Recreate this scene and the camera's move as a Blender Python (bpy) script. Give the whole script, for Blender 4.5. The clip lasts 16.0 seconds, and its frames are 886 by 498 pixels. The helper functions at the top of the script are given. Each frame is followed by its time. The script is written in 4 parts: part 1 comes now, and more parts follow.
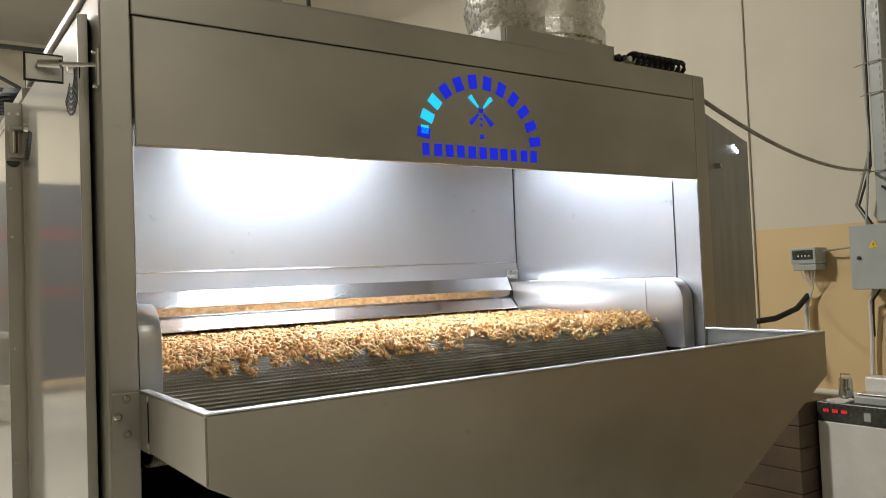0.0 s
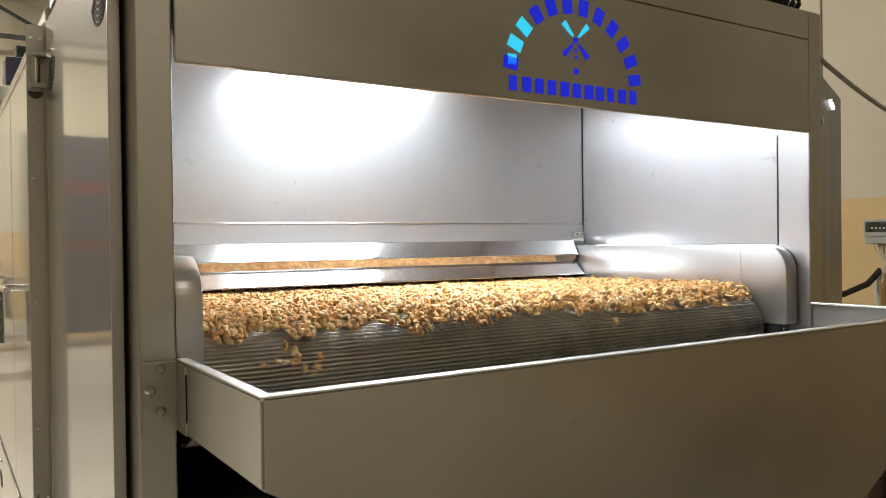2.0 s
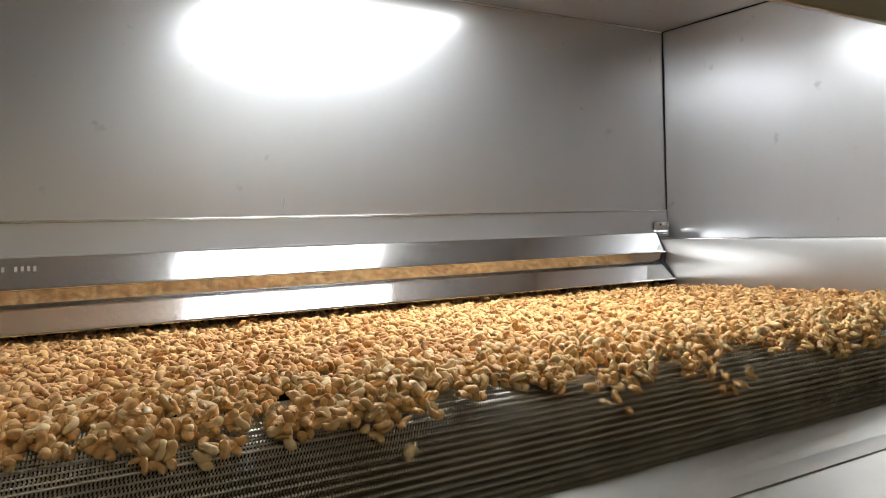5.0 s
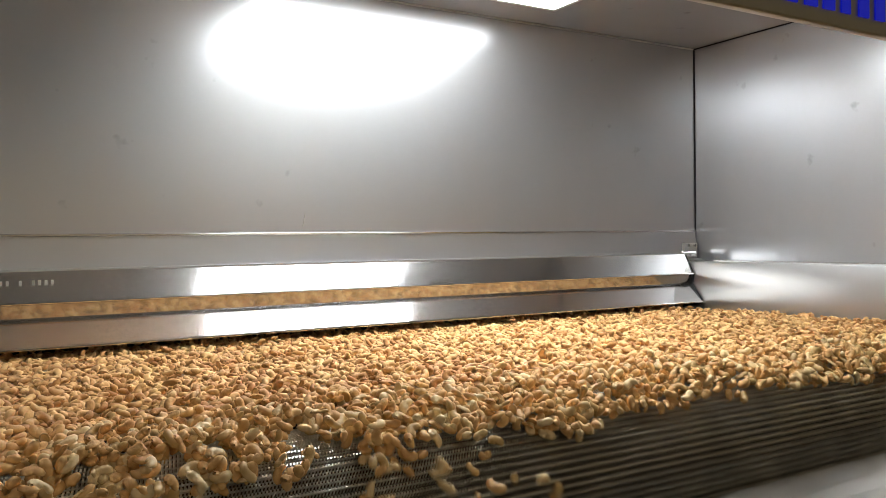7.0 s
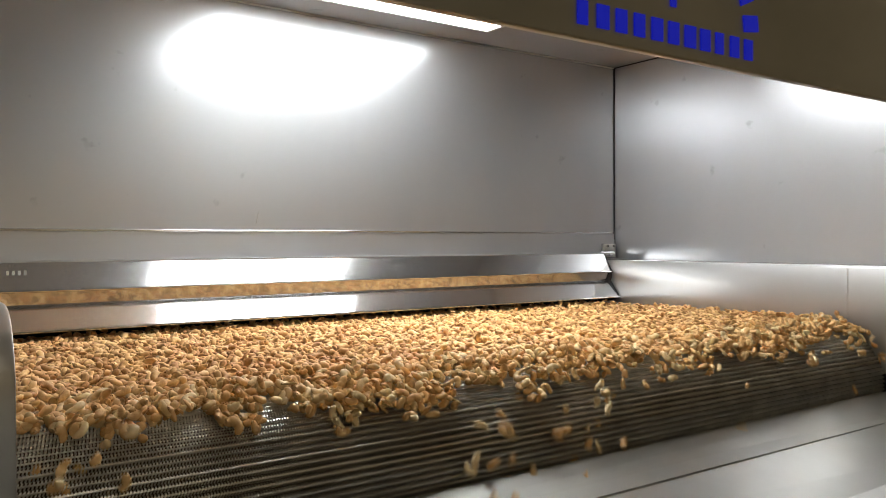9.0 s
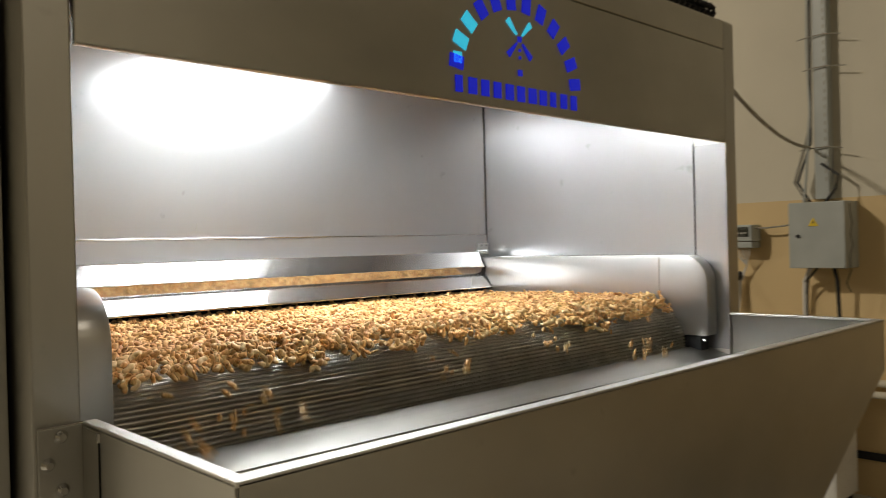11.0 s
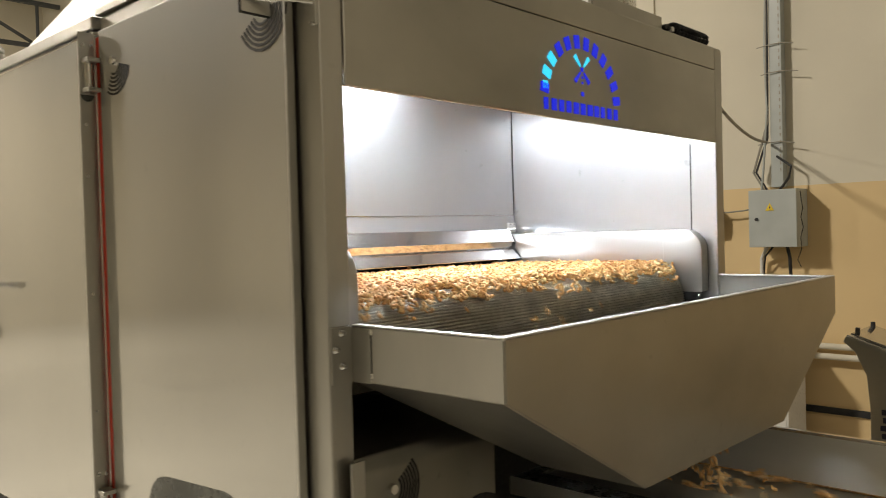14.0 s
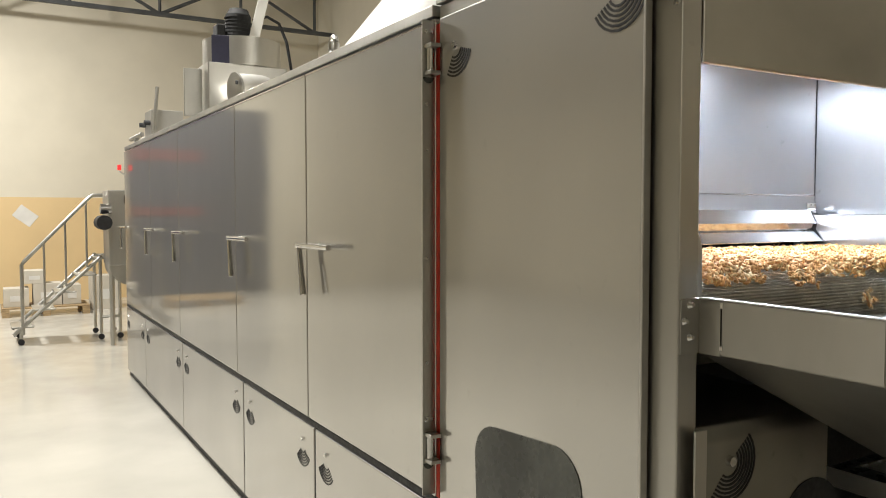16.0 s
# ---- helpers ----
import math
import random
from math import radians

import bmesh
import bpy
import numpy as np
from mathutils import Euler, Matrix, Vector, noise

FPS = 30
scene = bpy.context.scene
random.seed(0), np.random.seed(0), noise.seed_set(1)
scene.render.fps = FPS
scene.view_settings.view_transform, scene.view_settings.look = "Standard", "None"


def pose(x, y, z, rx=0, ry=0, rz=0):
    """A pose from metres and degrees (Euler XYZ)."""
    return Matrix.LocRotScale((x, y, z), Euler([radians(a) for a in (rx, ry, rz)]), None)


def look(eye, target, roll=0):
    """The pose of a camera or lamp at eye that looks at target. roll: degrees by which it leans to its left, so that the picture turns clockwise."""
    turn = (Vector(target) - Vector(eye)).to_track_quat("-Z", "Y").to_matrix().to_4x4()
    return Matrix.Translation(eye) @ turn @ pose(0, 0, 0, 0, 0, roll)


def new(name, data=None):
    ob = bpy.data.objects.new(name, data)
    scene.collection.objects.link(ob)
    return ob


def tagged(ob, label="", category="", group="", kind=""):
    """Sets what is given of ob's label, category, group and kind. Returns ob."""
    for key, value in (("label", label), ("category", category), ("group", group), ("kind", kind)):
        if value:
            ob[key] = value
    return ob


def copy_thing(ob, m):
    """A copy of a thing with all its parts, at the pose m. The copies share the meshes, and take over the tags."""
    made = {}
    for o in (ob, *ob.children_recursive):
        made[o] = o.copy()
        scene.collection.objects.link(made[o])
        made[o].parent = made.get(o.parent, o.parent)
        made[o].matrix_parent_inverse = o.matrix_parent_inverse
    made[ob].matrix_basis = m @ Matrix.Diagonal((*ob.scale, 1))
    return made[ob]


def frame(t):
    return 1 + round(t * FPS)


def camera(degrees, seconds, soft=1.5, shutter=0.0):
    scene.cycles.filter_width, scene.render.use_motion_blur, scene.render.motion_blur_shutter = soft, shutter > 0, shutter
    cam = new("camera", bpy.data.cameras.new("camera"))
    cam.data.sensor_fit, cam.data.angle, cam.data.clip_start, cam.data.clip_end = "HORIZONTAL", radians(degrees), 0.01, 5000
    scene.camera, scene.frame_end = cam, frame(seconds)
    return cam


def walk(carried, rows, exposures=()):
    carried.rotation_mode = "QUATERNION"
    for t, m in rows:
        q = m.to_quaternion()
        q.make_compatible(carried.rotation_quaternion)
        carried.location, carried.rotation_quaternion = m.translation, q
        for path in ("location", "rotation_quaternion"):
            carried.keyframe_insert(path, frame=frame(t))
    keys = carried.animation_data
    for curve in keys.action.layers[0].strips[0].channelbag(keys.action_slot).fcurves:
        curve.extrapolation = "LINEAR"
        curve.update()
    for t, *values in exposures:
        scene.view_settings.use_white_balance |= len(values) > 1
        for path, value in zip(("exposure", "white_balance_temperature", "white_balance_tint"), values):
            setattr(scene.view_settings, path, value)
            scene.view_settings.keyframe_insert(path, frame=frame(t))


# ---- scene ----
cam = camera(59.0, 16.0, 0.8, 0.5)
PATH = [
    (0, (-0.385, -1.594, 1.599), (0.761, 0.043, 1.669), -2.3),
    (0.5, (-0.389, -1.594, 1.6), (0.751, 0.046, 1.703), -1.6),
    (1, (-0.381, -1.574, 1.604), (0.734, 0.084, 1.683), -0.7),
    (1.5, (-0.361, -1.472, 1.58), (0.724, 0.208, 1.598), 0.0),
    (2, (-0.322, -1.29, 1.585), (0.765, 0.388, 1.567), -0.7),
    (2.5, (-0.268, -1.177, 1.598), (0.855, 0.478, 1.578), -1.6),
    (3, (-0.139, -1.064, 1.613), (0.981, 0.592, 1.613), -1.0),
    (3.5, (-0.055, -0.978, 1.609), (1.013, 0.713, 1.624), -0.1),
    (4, (-0.012, -0.823, 1.601), (1.03, 0.884, 1.597), -0.3),
    (4.5, (0.01, -0.678, 1.615), (1.074, 1.015, 1.59), -1.5),
    (5, (0.036, -0.59, 1.61), (1.109, 1.097, 1.563), -1.8),
    (7.5, (0.066, -0.576, 1.631), (1.069, 1.154, 1.614), -0.6),
    (8, (0.027, -0.611, 1.627), (1.073, 1.094, 1.607), -0.2),
    (8.5, (-0.009, -0.655, 1.625), (1.099, 1.01, 1.606), -0.1),
    (10.8, (-0.278, -1.017, 1.61), (1.044, 0.483, 1.595), -1.4),
    (11, (-0.349, -1.035, 1.613), (1.033, 0.411, 1.603), -1.5),
    (11.5, (-0.474, -1.075, 1.602), (0.998, 0.278, 1.589), -1.2),
    (12, (-0.558, -1.172, 1.592), (0.922, 0.174, 1.578), -0.1),
    (12.5, (-0.644, -1.282, 1.569), (0.816, 0.084, 1.531), 0.2),
    (13, (-0.73, -1.307, 1.57), (0.729, 0.059, 1.503), 0.0),
    (13.5, (-0.881, -1.249, 1.58), (0.596, 0.098, 1.524), -0.8),
    (14, (-1.018, -1.203, 1.582), (0.447, 0.157, 1.539), -1.6),
    (14.5, (-1.117, -1.172, 1.58), (0.276, 0.262, 1.532), -1.3),
    (15, (-1.192, -1.146, 1.581), (0.024, 0.441, 1.533), -0.5),
    (15.5, (-1.248, -1.123, 1.58), (-0.196, 0.578, 1.531), 0.3),
    (16, (-1.263, -1.116, 1.576), (-0.251, 0.607, 1.483), 0.0),
]
EXPOSURES = [(0, 0.0, 6150, 10), (2, -0.08, 6600, 10), (3.5, -0.6, 6850, 10), (5, -0.94, 6950, 10), (8.5, -0.96, 6950, 10),
             (11, -0.56, 7050, 10), (12.5, -0.12, 7050, 10), (14, 0.2, 6650, 10), (16, 0.24, 6000, 10)]
walk(cam, [(t, look(eye, target, roll)) for t, eye, target, roll in PATH], EXPOSURES)

# ---- world, lamps and exposure ----
world = bpy.data.worlds.new("world")
scene.world = world
world.use_nodes = True
bg = world.node_tree.nodes["Background"]
bg.inputs[0].default_value, bg.inputs[1].default_value = (0.9, 0.85, 0.75, 1), 0.05


def area(name, where, target, size, watts, colour):
    data = bpy.data.lights.new(name, "AREA")
    data.shape, data.size, data.energy, data.color = "SQUARE", size, watts, colour
    ob = new(name, data)
    ob.matrix_world = look(where, target)
    return ob


WARM = (1.0, 0.925, 0.80)
area("high_bay_light", (-0.9, 4.2, 5.3), (0.2, 2.2, 0), 0.5, 325, WARM)
area("high_bay_light", (-2.6, 10.8, 5.3), (-1.6, 11.4, 0), 0.6, 370, WARM)
# Added out of view to brighten the south wall and the machine's front.
area("high_bay_light", (0.6, -4.9, 5.3), (0.9, -6.0, 0), 1.4, 56, WARM)


# ---- materials ----
def mat(name, colour, rough=0.5, metal=0.0, var=0.12, scale=6.0, stretch=(1, 1, 1), bump=0.0, bscale=60.0, rvar=0.1,
        island=False, objrand=0.0, glow=0.0, dark=None, coat=0.0, soft=0.0, soft_rough=0.5, spots=0.0):
    m = bpy.data.materials.new(name)
    m.use_nodes = True
    n, l = m.node_tree.nodes, m.node_tree.links
    b = n["Principled BSDF"]
    b.inputs["Metallic"].default_value = metal
    b.inputs["Coat Weight"].default_value = coat
    tc, mp = n.new("ShaderNodeTexCoord"), n.new("ShaderNodeMapping")
    mp.inputs["Scale"].default_value = stretch
    l.new(tc.outputs["Object"], mp.inputs["Vector"])
    a, c = n.new("ShaderNodeTexNoise"), n.new("ShaderNodeTexNoise")
    a.inputs["Scale"].default_value, c.inputs["Scale"].default_value = scale, bscale
    a.inputs["Detail"].default_value, c.inputs["Detail"].default_value = 5, 3
    l.new(mp.outputs[0], a.inputs["Vector"]), l.new(mp.outputs[0], c.inputs["Vector"])
    mix = n.new("ShaderNodeMixRGB")
    d = dark or tuple(v * (1 - 2 * var) for v in colour)
    hi = tuple(min(1, v * (1 + var)) for v in colour)
    mix.inputs[1].default_value, mix.inputs[2].default_value = (*d, 1), (*hi, 1)
    ramp = n.new("ShaderNodeMapRange")
    ramp.inputs["From Min"].default_value, ramp.inputs["From Max"].default_value = 0.3, 0.7
    src = a.outputs["Fac"]
    if island or objrand:
        r = n.new("ShaderNodeNewGeometry") if island else n.new("ShaderNodeObjectInfo")
        add = n.new("ShaderNodeMath")
        add.operation = "MULTIPLY_ADD"
        l.new(r.outputs["Random Per Island" if island else "Random"], add.inputs[0])
        add.inputs[1].default_value = 0.5
        sub = n.new("ShaderNodeMath")
        sub.operation = "SUBTRACT"
        l.new(src, sub.inputs[0])
        sub.inputs[1].default_value = 0.25
        l.new(sub.outputs[0], add.inputs[2])
        src = add.outputs[0]
    l.new(src, ramp.inputs[0]), l.new(ramp.outputs[0], mix.inputs[0])
    if spots:
        sp, sr, sm = n.new("ShaderNodeTexNoise"), n.new("ShaderNodeMapRange"), n.new("ShaderNodeMixRGB")
        sp.inputs["Scale"].default_value, sp.inputs["Detail"].default_value = 19, 3
        l.new(tc.outputs["Object"], sp.inputs["Vector"])
        sr.inputs["From Min"].default_value, sr.inputs["From Max"].default_value = 0.69, 0.80
        l.new(sp.outputs["Fac"], sr.inputs[0])
        sr.inputs["To Max"].default_value = spots
        l.new(sr.outputs[0], sm.inputs[0]), l.new(mix.outputs[0], sm.inputs[1])
        sm.inputs[2].default_value = (colour[0] * 0.45, colour[1] * 0.45, colour[2] * 0.45, 1)
        mix = sm
    l.new(mix.outputs[0], b.inputs["Base Color"])
    rr = n.new("ShaderNodeMapRange")
    rr.inputs["From Min"].default_value, rr.inputs["From Max"].default_value = 0.3, 0.7
    rr.inputs["To Min"].default_value, rr.inputs["To Max"].default_value = max(0.02, rough - rvar), min(1, rough + rvar)
    l.new(c.outputs["Fac"], rr.inputs[0]), l.new(rr.outputs[0], b.inputs["Roughness"])
    if bump:
        bp = n.new("ShaderNodeBump")
        bp.inputs["Strength"].default_value, bp.inputs["Distance"].default_value = bump, 0.002
        l.new(c.outputs["Fac"], bp.inputs["Height"]), l.new(bp.outputs[0], b.inputs["Normal"])
    if glow:
        b.inputs["Emission Color"].default_value, b.inputs["Emission Strength"].default_value = (*colour, 1), glow
    if soft:
        b2, ms = n.new("ShaderNodeBsdfPrincipled"), n.new("ShaderNodeMixShader")
        b2.inputs["Metallic"].default_value, b2.inputs["Roughness"].default_value = metal, soft_rough
        l.new(mix.outputs[0], b2.inputs["Base Color"])
        ms.inputs[0].default_value = soft
        l.new(b.outputs[0], ms.inputs[1]), l.new(b2.outputs[0], ms.inputs[2])
        l.new(ms.outputs[0], n["Material Output"].inputs["Surface"])
    return m


STEEL = mat("brushed_steel", (0.55, 0.54, 0.505), 0.325, 1, 0.11, 3.0, (1, 1, 0.35), 0.0, 9, 0.03, soft=0.38, soft_rough=0.5, spots=0.25)
STEEL_H = mat("brushed_steel_front", (0.53, 0.52, 0.48), 0.32, 1, 0.13, 2.4, (0.6, 1, 1.0), 0.0, 9, 0.025, soft=0.3, soft_rough=0.5, spots=0.35)
STEEL_IN = mat("inner_steel", (0.65, 0.65, 0.67), 0.25, 1, 0.05, 1.6, (1, 1, 0.3), 0.0, 3, 0.008, soft=0.42, soft_rough=0.62, spots=0.5)
STEEL_GUARD = mat("guard_steel", (0.60, 0.59, 0.575), 0.30, 1, 0.03, 3, (1, 0.4, 1), 0.0, 6, 0.01, soft=0.5, soft_rough=0.5)
STEEL_MIRROR = mat("polished_steel", (0.62, 0.62, 0.62), 0.11, 1, 0.05, 4, (0.2, 1, 1), 0.0, 8, 0.03, soft=0.14, soft_rough=0.4)
STEEL_DOOR = mat("door_steel", (0.58, 0.57, 0.54), 0.07, 1, 0.04, 1.5, (1, 1, 0.5), 0.0, 5, 0.015, soft=0.34, soft_rough=0.45, spots=0.12)
# Paler copy of the steel; on rims and trough wall it carries bright reflections.
STEEL_PALE_LIT = mat("pale_lit_steel", (0.82, 0.81, 0.77), 0.42, 0.75, 0.06, 4, (1, 0.3, 1), 0.0, 9, 0.05)
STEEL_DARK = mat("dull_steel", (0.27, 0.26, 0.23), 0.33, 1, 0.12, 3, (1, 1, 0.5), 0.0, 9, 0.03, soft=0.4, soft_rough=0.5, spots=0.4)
STEEL_MATTE = mat("matte_steel", (0.30, 0.30, 0.29), 0.6, 0.6, 0.06, 3, (1, 1, 1), 0.0, 9, 0.05)
WIRE = mat("wire_steel", (0.86, 0.83, 0.77), 0.32, 1, 0.12, 20, (1, 1, 1), 0, 60, 0.02)
CHROME = mat("chrome", (0.72, 0.71, 0.69), 0.12, 1, 0.03, 8)
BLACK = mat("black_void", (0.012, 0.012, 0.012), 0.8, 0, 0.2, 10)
RUBBER = mat("black_rubber", (0.02, 0.02, 0.022), 0.6, 0, 0.2, 20, bump=0.1)
RED = mat("red_silicone", (0.70, 0.06, 0.03), 0.5, 0, 0.15, 15)
FOIL = mat("foil", (0.80, 0.79, 0.75), 0.28, 0.9, 0.10, 14, (1, 1, 1), 0.9, 55, 0.1)
HOOD_WHITE = mat("white_wrap", (0.60, 0.59, 0.55), 0.55, 0, 0.08, 3, (1, 1, 1), 0.3, 20, 0.1)
CREAM = mat("cream_wall", (0.68, 0.635, 0.525), 0.75, 0, 0.035, 1.2, (1, 1, 1), 0.15, 45, 0.05)
PEACH = mat("peach_wall", (0.72, 0.54, 0.29), 0.55, 0, 0.035, 1.1, (1, 1, 1), 0.15, 45, 0.05)
CEIL = mat("grey_ceiling", (0.42, 0.41, 0.39), 0.8, 0, 0.06, 0.8)
FLOOR = mat("epoxy_floor", (0.60, 0.58, 0.52), 0.19, 0, 0.07, 0.9, (1, 1, 1), 0.12, 4, 0.06)
TRUSS = mat("grey_paint", (0.08, 0.085, 0.09), 0.6, 0, 0.15, 5)
GREYBOX = mat("grey_enamel", (0.43, 0.46, 0.45), 0.4, 0, 0.05, 5, (1, 1, 1), 0.05, 60)
WHITE = mat("white_enamel", (0.74, 0.73, 0.70), 0.35, 0, 0.05, 4)
CABLE = mat("grey_cable", (0.33, 0.31, 0.26), 0.6, 0, 0.12, 12)
YELLOW = mat("warning_yellow", (0.85, 0.62, 0.03), 0.5, 0, 0.05, 20)
BLUE_GLOW = mat("blue_glow", (0.008, 0.02, 0.75), 0.4, 0, 0.02, 5, glow=0.62)
CYAN_GLOW = mat("cyan_glow", (0.03, 0.62, 0.95), 0.4, 0, 0.02, 5, glow=0.9)
RED_GLOW = mat("red_glow", (0.9, 0.03, 0.03), 0.4, 0, 0.02, 5, glow=0.4)
LED = mat("led_panel", (0.85, 0.925, 1.0), 0.5, 0, 0.0, 5, glow=22.5)
LED_DOT = mat("led_dot", (0.85, 0.88, 1.0), 0.5, 0, 0.0, 5, glow=5)
GATE = mat("gate_grey", (0.06, 0.065, 0.09), 0.6, 0, 0.1, 3)
GATE_RED = mat("gate_red", (0.16, 0.045, 0.055), 0.6, 0, 0.1, 3)
WOOD = mat("pallet_wood", (0.42, 0.30, 0.16), 0.75, 0, 0.2, 9, (1, 6, 6), 0.3, 40)
CARD = mat("carton", (0.62, 0.58, 0.50), 0.7, 0, 0.06, 4)
# Colour of smoked plates, and of dark reflections and shadow put into parts.
SHADE_PLATE = mat("smoked_shade_plate", (0.09, 0.095, 0.085), 0.28, 0.3, 0.25, 5, (1, 1, 1), 0.1, 30)
NUT = mat("cashew", (0.92, 0.575, 0.255), 0.55, 0, 0.16, 45, (1, 1, 1), 0.45, 160, 0.08, island=True, dark=(0.68, 0.335, 0.122))
NUT_PALE = mat("pale_cashew", (0.88, 0.68, 0.39), 0.5, 0, 0.14, 45, (1, 1, 1), 0.35, 160, 0.08, objrand=0.5, dark=(0.70, 0.45, 0.18))
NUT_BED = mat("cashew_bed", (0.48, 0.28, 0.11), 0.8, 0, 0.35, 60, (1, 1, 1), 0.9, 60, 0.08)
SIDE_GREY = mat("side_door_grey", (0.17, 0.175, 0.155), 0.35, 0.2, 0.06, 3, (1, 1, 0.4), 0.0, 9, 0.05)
BROWN = mat("dark_brown", (0.10, 0.068, 0.042), 0.65, 0, 0.12, 4, (1, 1, 1), 0.1, 30)
INK = mat("dark_ink", (0.03, 0.03, 0.06), 0.5, 0, 0.1, 10)


# ---- builders ----
def link(name, bm, material, parent=None, label="", smooth=False):
    me = bpy.data.meshes.new(name)
    bmesh.ops.recalc_face_normals(bm, faces=bm.faces[:])
    bm.to_mesh(me)
    bm.free()
    me.materials.append(material)
    if smooth:
        me.polygons.foreach_set("use_smooth", [True] * len(me.polygons))
        me.set_sharp_from_angle(angle=radians(35))
    ob = new(name, me)
    ob.parent = parent
    if label:
        ob["label"] = label
    return ob


def part(name, bm, material, parent, label="", smooth=False):
    return link(name, bm, material, parent, label, smooth)


def box(a, b, bevel=0.0, bm=None, m=None):
    bm = bm or bmesh.new()
    one = bmesh.new()
    bmesh.ops.create_cube(one, size=1)
    c = [(p + q) / 2 for p, q in zip(a, b)]
    s = [abs(q - p) for p, q in zip(a, b)]
    bmesh.ops.transform(one, matrix=Matrix.Translation(c) @ Matrix.Diagonal((*s, 1)), verts=one.verts)
    if bevel:
        bmesh.ops.bevel(one, geom=one.edges[:], offset=min(bevel, min(s) * 0.45), segments=2, profile=0.5, affect="EDGES")
    if m:
        bmesh.ops.transform(one, matrix=m, verts=one.verts)
    return joined(bm, one)


def joined(bm, one):
    me = bpy.data.meshes.new("tmp")
    one.to_mesh(me)
    one.free()
    bm.from_mesh(me)
    bpy.data.meshes.remove(me)
    return bm


def rod(p, q, r, seg=12, r2=None, bm=None):
    bm = bm or bmesh.new()
    p, q = Vector(p), Vector(q)
    one = bmesh.new()
    bmesh.ops.create_cone(one, cap_ends=True, segments=seg, radius1=r, radius2=r if r2 is None else r2, depth=(q - p).length)
    turn = (q - p).to_track_quat("Z", "Y").to_matrix().to_4x4()
    bmesh.ops.transform(one, matrix=Matrix.Translation((p + q) / 2) @ turn, verts=one.verts)
    return joined(bm, one)


def tube(points, r, seg=8, bm=None):
    bm = bm or bmesh.new()
    pts = [Vector(p) for p in points]
    rings = []
    for i, p in enumerate(pts):
        d = (pts[min(i + 1, len(pts) - 1)] - pts[max(i - 1, 0)]).normalized()
        u = d.cross(Vector((0.13, 0.31, 0.94))).normalized()
        v = d.cross(u)
        rings.append([bm.verts.new(p + r * (math.cos(2 * math.pi * k / seg) * u + math.sin(2 * math.pi * k / seg) * v)) for k in range(seg)])
    for a, b in zip(rings, rings[1:]):
        for k in range(seg):
            bm.faces.new((a[k], a[(k + 1) % seg], b[(k + 1) % seg], b[k]))
    bm.faces.new(rings[0]), bm.faces.new(rings[-1])
    return bm


def prism(poly, axis, lo, hi, bm=None, bevel=0.0):
    """A flat outline pushed from lo to hi along an axis; the outline gives the other two coordinates in order."""
    bm = bm or bmesh.new()
    one = bmesh.new()

    def at(p, d):
        return {"x": (d, p[0], p[1]), "y": (p[0], d, p[1]), "z": (p[0], p[1], d)}[axis]
    a, b = [one.verts.new(at(p, lo)) for p in poly], [one.verts.new(at(p, hi)) for p in poly]
    one.faces.new(a), one.faces.new(b[::-1])
    for i in range(len(poly)):
        j = (i + 1) % len(poly)
        one.faces.new((a[i], b[i], b[j], a[j]))
    if bevel:
        bmesh.ops.recalc_face_normals(one, faces=one.faces[:])
        bmesh.ops.bevel(one, geom=one.edges[:], offset=bevel, segments=2, profile=0.5, affect="EDGES")
    return joined(bm, one)


def plate(points, thick, bm=None):
    """A sheet-metal face through the given corners, thick metres deep."""
    bm = bm or bmesh.new()
    pts = [Vector(p) for p in points]
    n = (pts[1] - pts[0]).cross(pts[2] - pts[0]).normalized() * thick
    a, b = [bm.verts.new(p) for p in pts], [bm.verts.new(p - n) for p in pts]
    bm.faces.new(a), bm.faces.new(b[::-1])
    for i in range(len(pts)):
        j = (i + 1) % len(pts)
        bm.faces.new((a[i], b[i], b[j], a[j]))
    return bm


def arc(cx, cy, r, a0, a1, n):
    return [(cx + r * math.cos(radians(a0 + (a1 - a0) * i / n)), cy + r * math.sin(radians(a0 + (a1 - a0) * i / n))) for i in range(n + 1)]


def sag(p, q, drop, n=16):
    p, q = Vector(p), Vector(q)
    return [p.lerp(q, i / n) - Vector((0, 0, drop * 4 * (i / n) * (1 - i / n))) for i in range(n + 1)]


def thing(name, label, category, group="", kind="", at=(0, 0, 0)):
    ob = new(name)
    ob.location = at
    ob.empty_display_size = 0.1
    return tagged(ob, label, category, group, kind)


def structure(name, bm, material, label="", category=""):
    return tagged(link(name, bm, material), label, category or name.split("_")[0], "", "structure")


# ---- the hall ----
WALL_X, FAR_Y, TOP = 4.84, 14.4, 6.2
structure("floor", box((-9, -7, -0.2), (5.2, 14.8, 0)), FLOOR, "glossy pale grey epoxy floor of the hall", "floor")
structure("ceiling", box((-9, -7, TOP), (5.2, 14.8, TOP + 0.2)), CEIL, "dim grey hall ceiling", "ceiling")
for name, a, b in (("wall_east", (WALL_X, -7), (5.2, 14.8)), ("wall_north", (-9, FAR_Y), (WALL_X, 14.8)),
                   ("wall_west", (-9, -6.7), (-8.6, FAR_Y)), ("wall_south", (-9, -7), (WALL_X, -6.7))):
    structure(name, box((*a, 1.845), (*b, TOP)), CREAM, "cream painted upper wall", "wall")
    structure(name + "_dado", box((*a, 0), (*b, 1.845)), PEACH if name in ("wall_east", "wall_north") else CREAM, "painted lower wall", "wall")
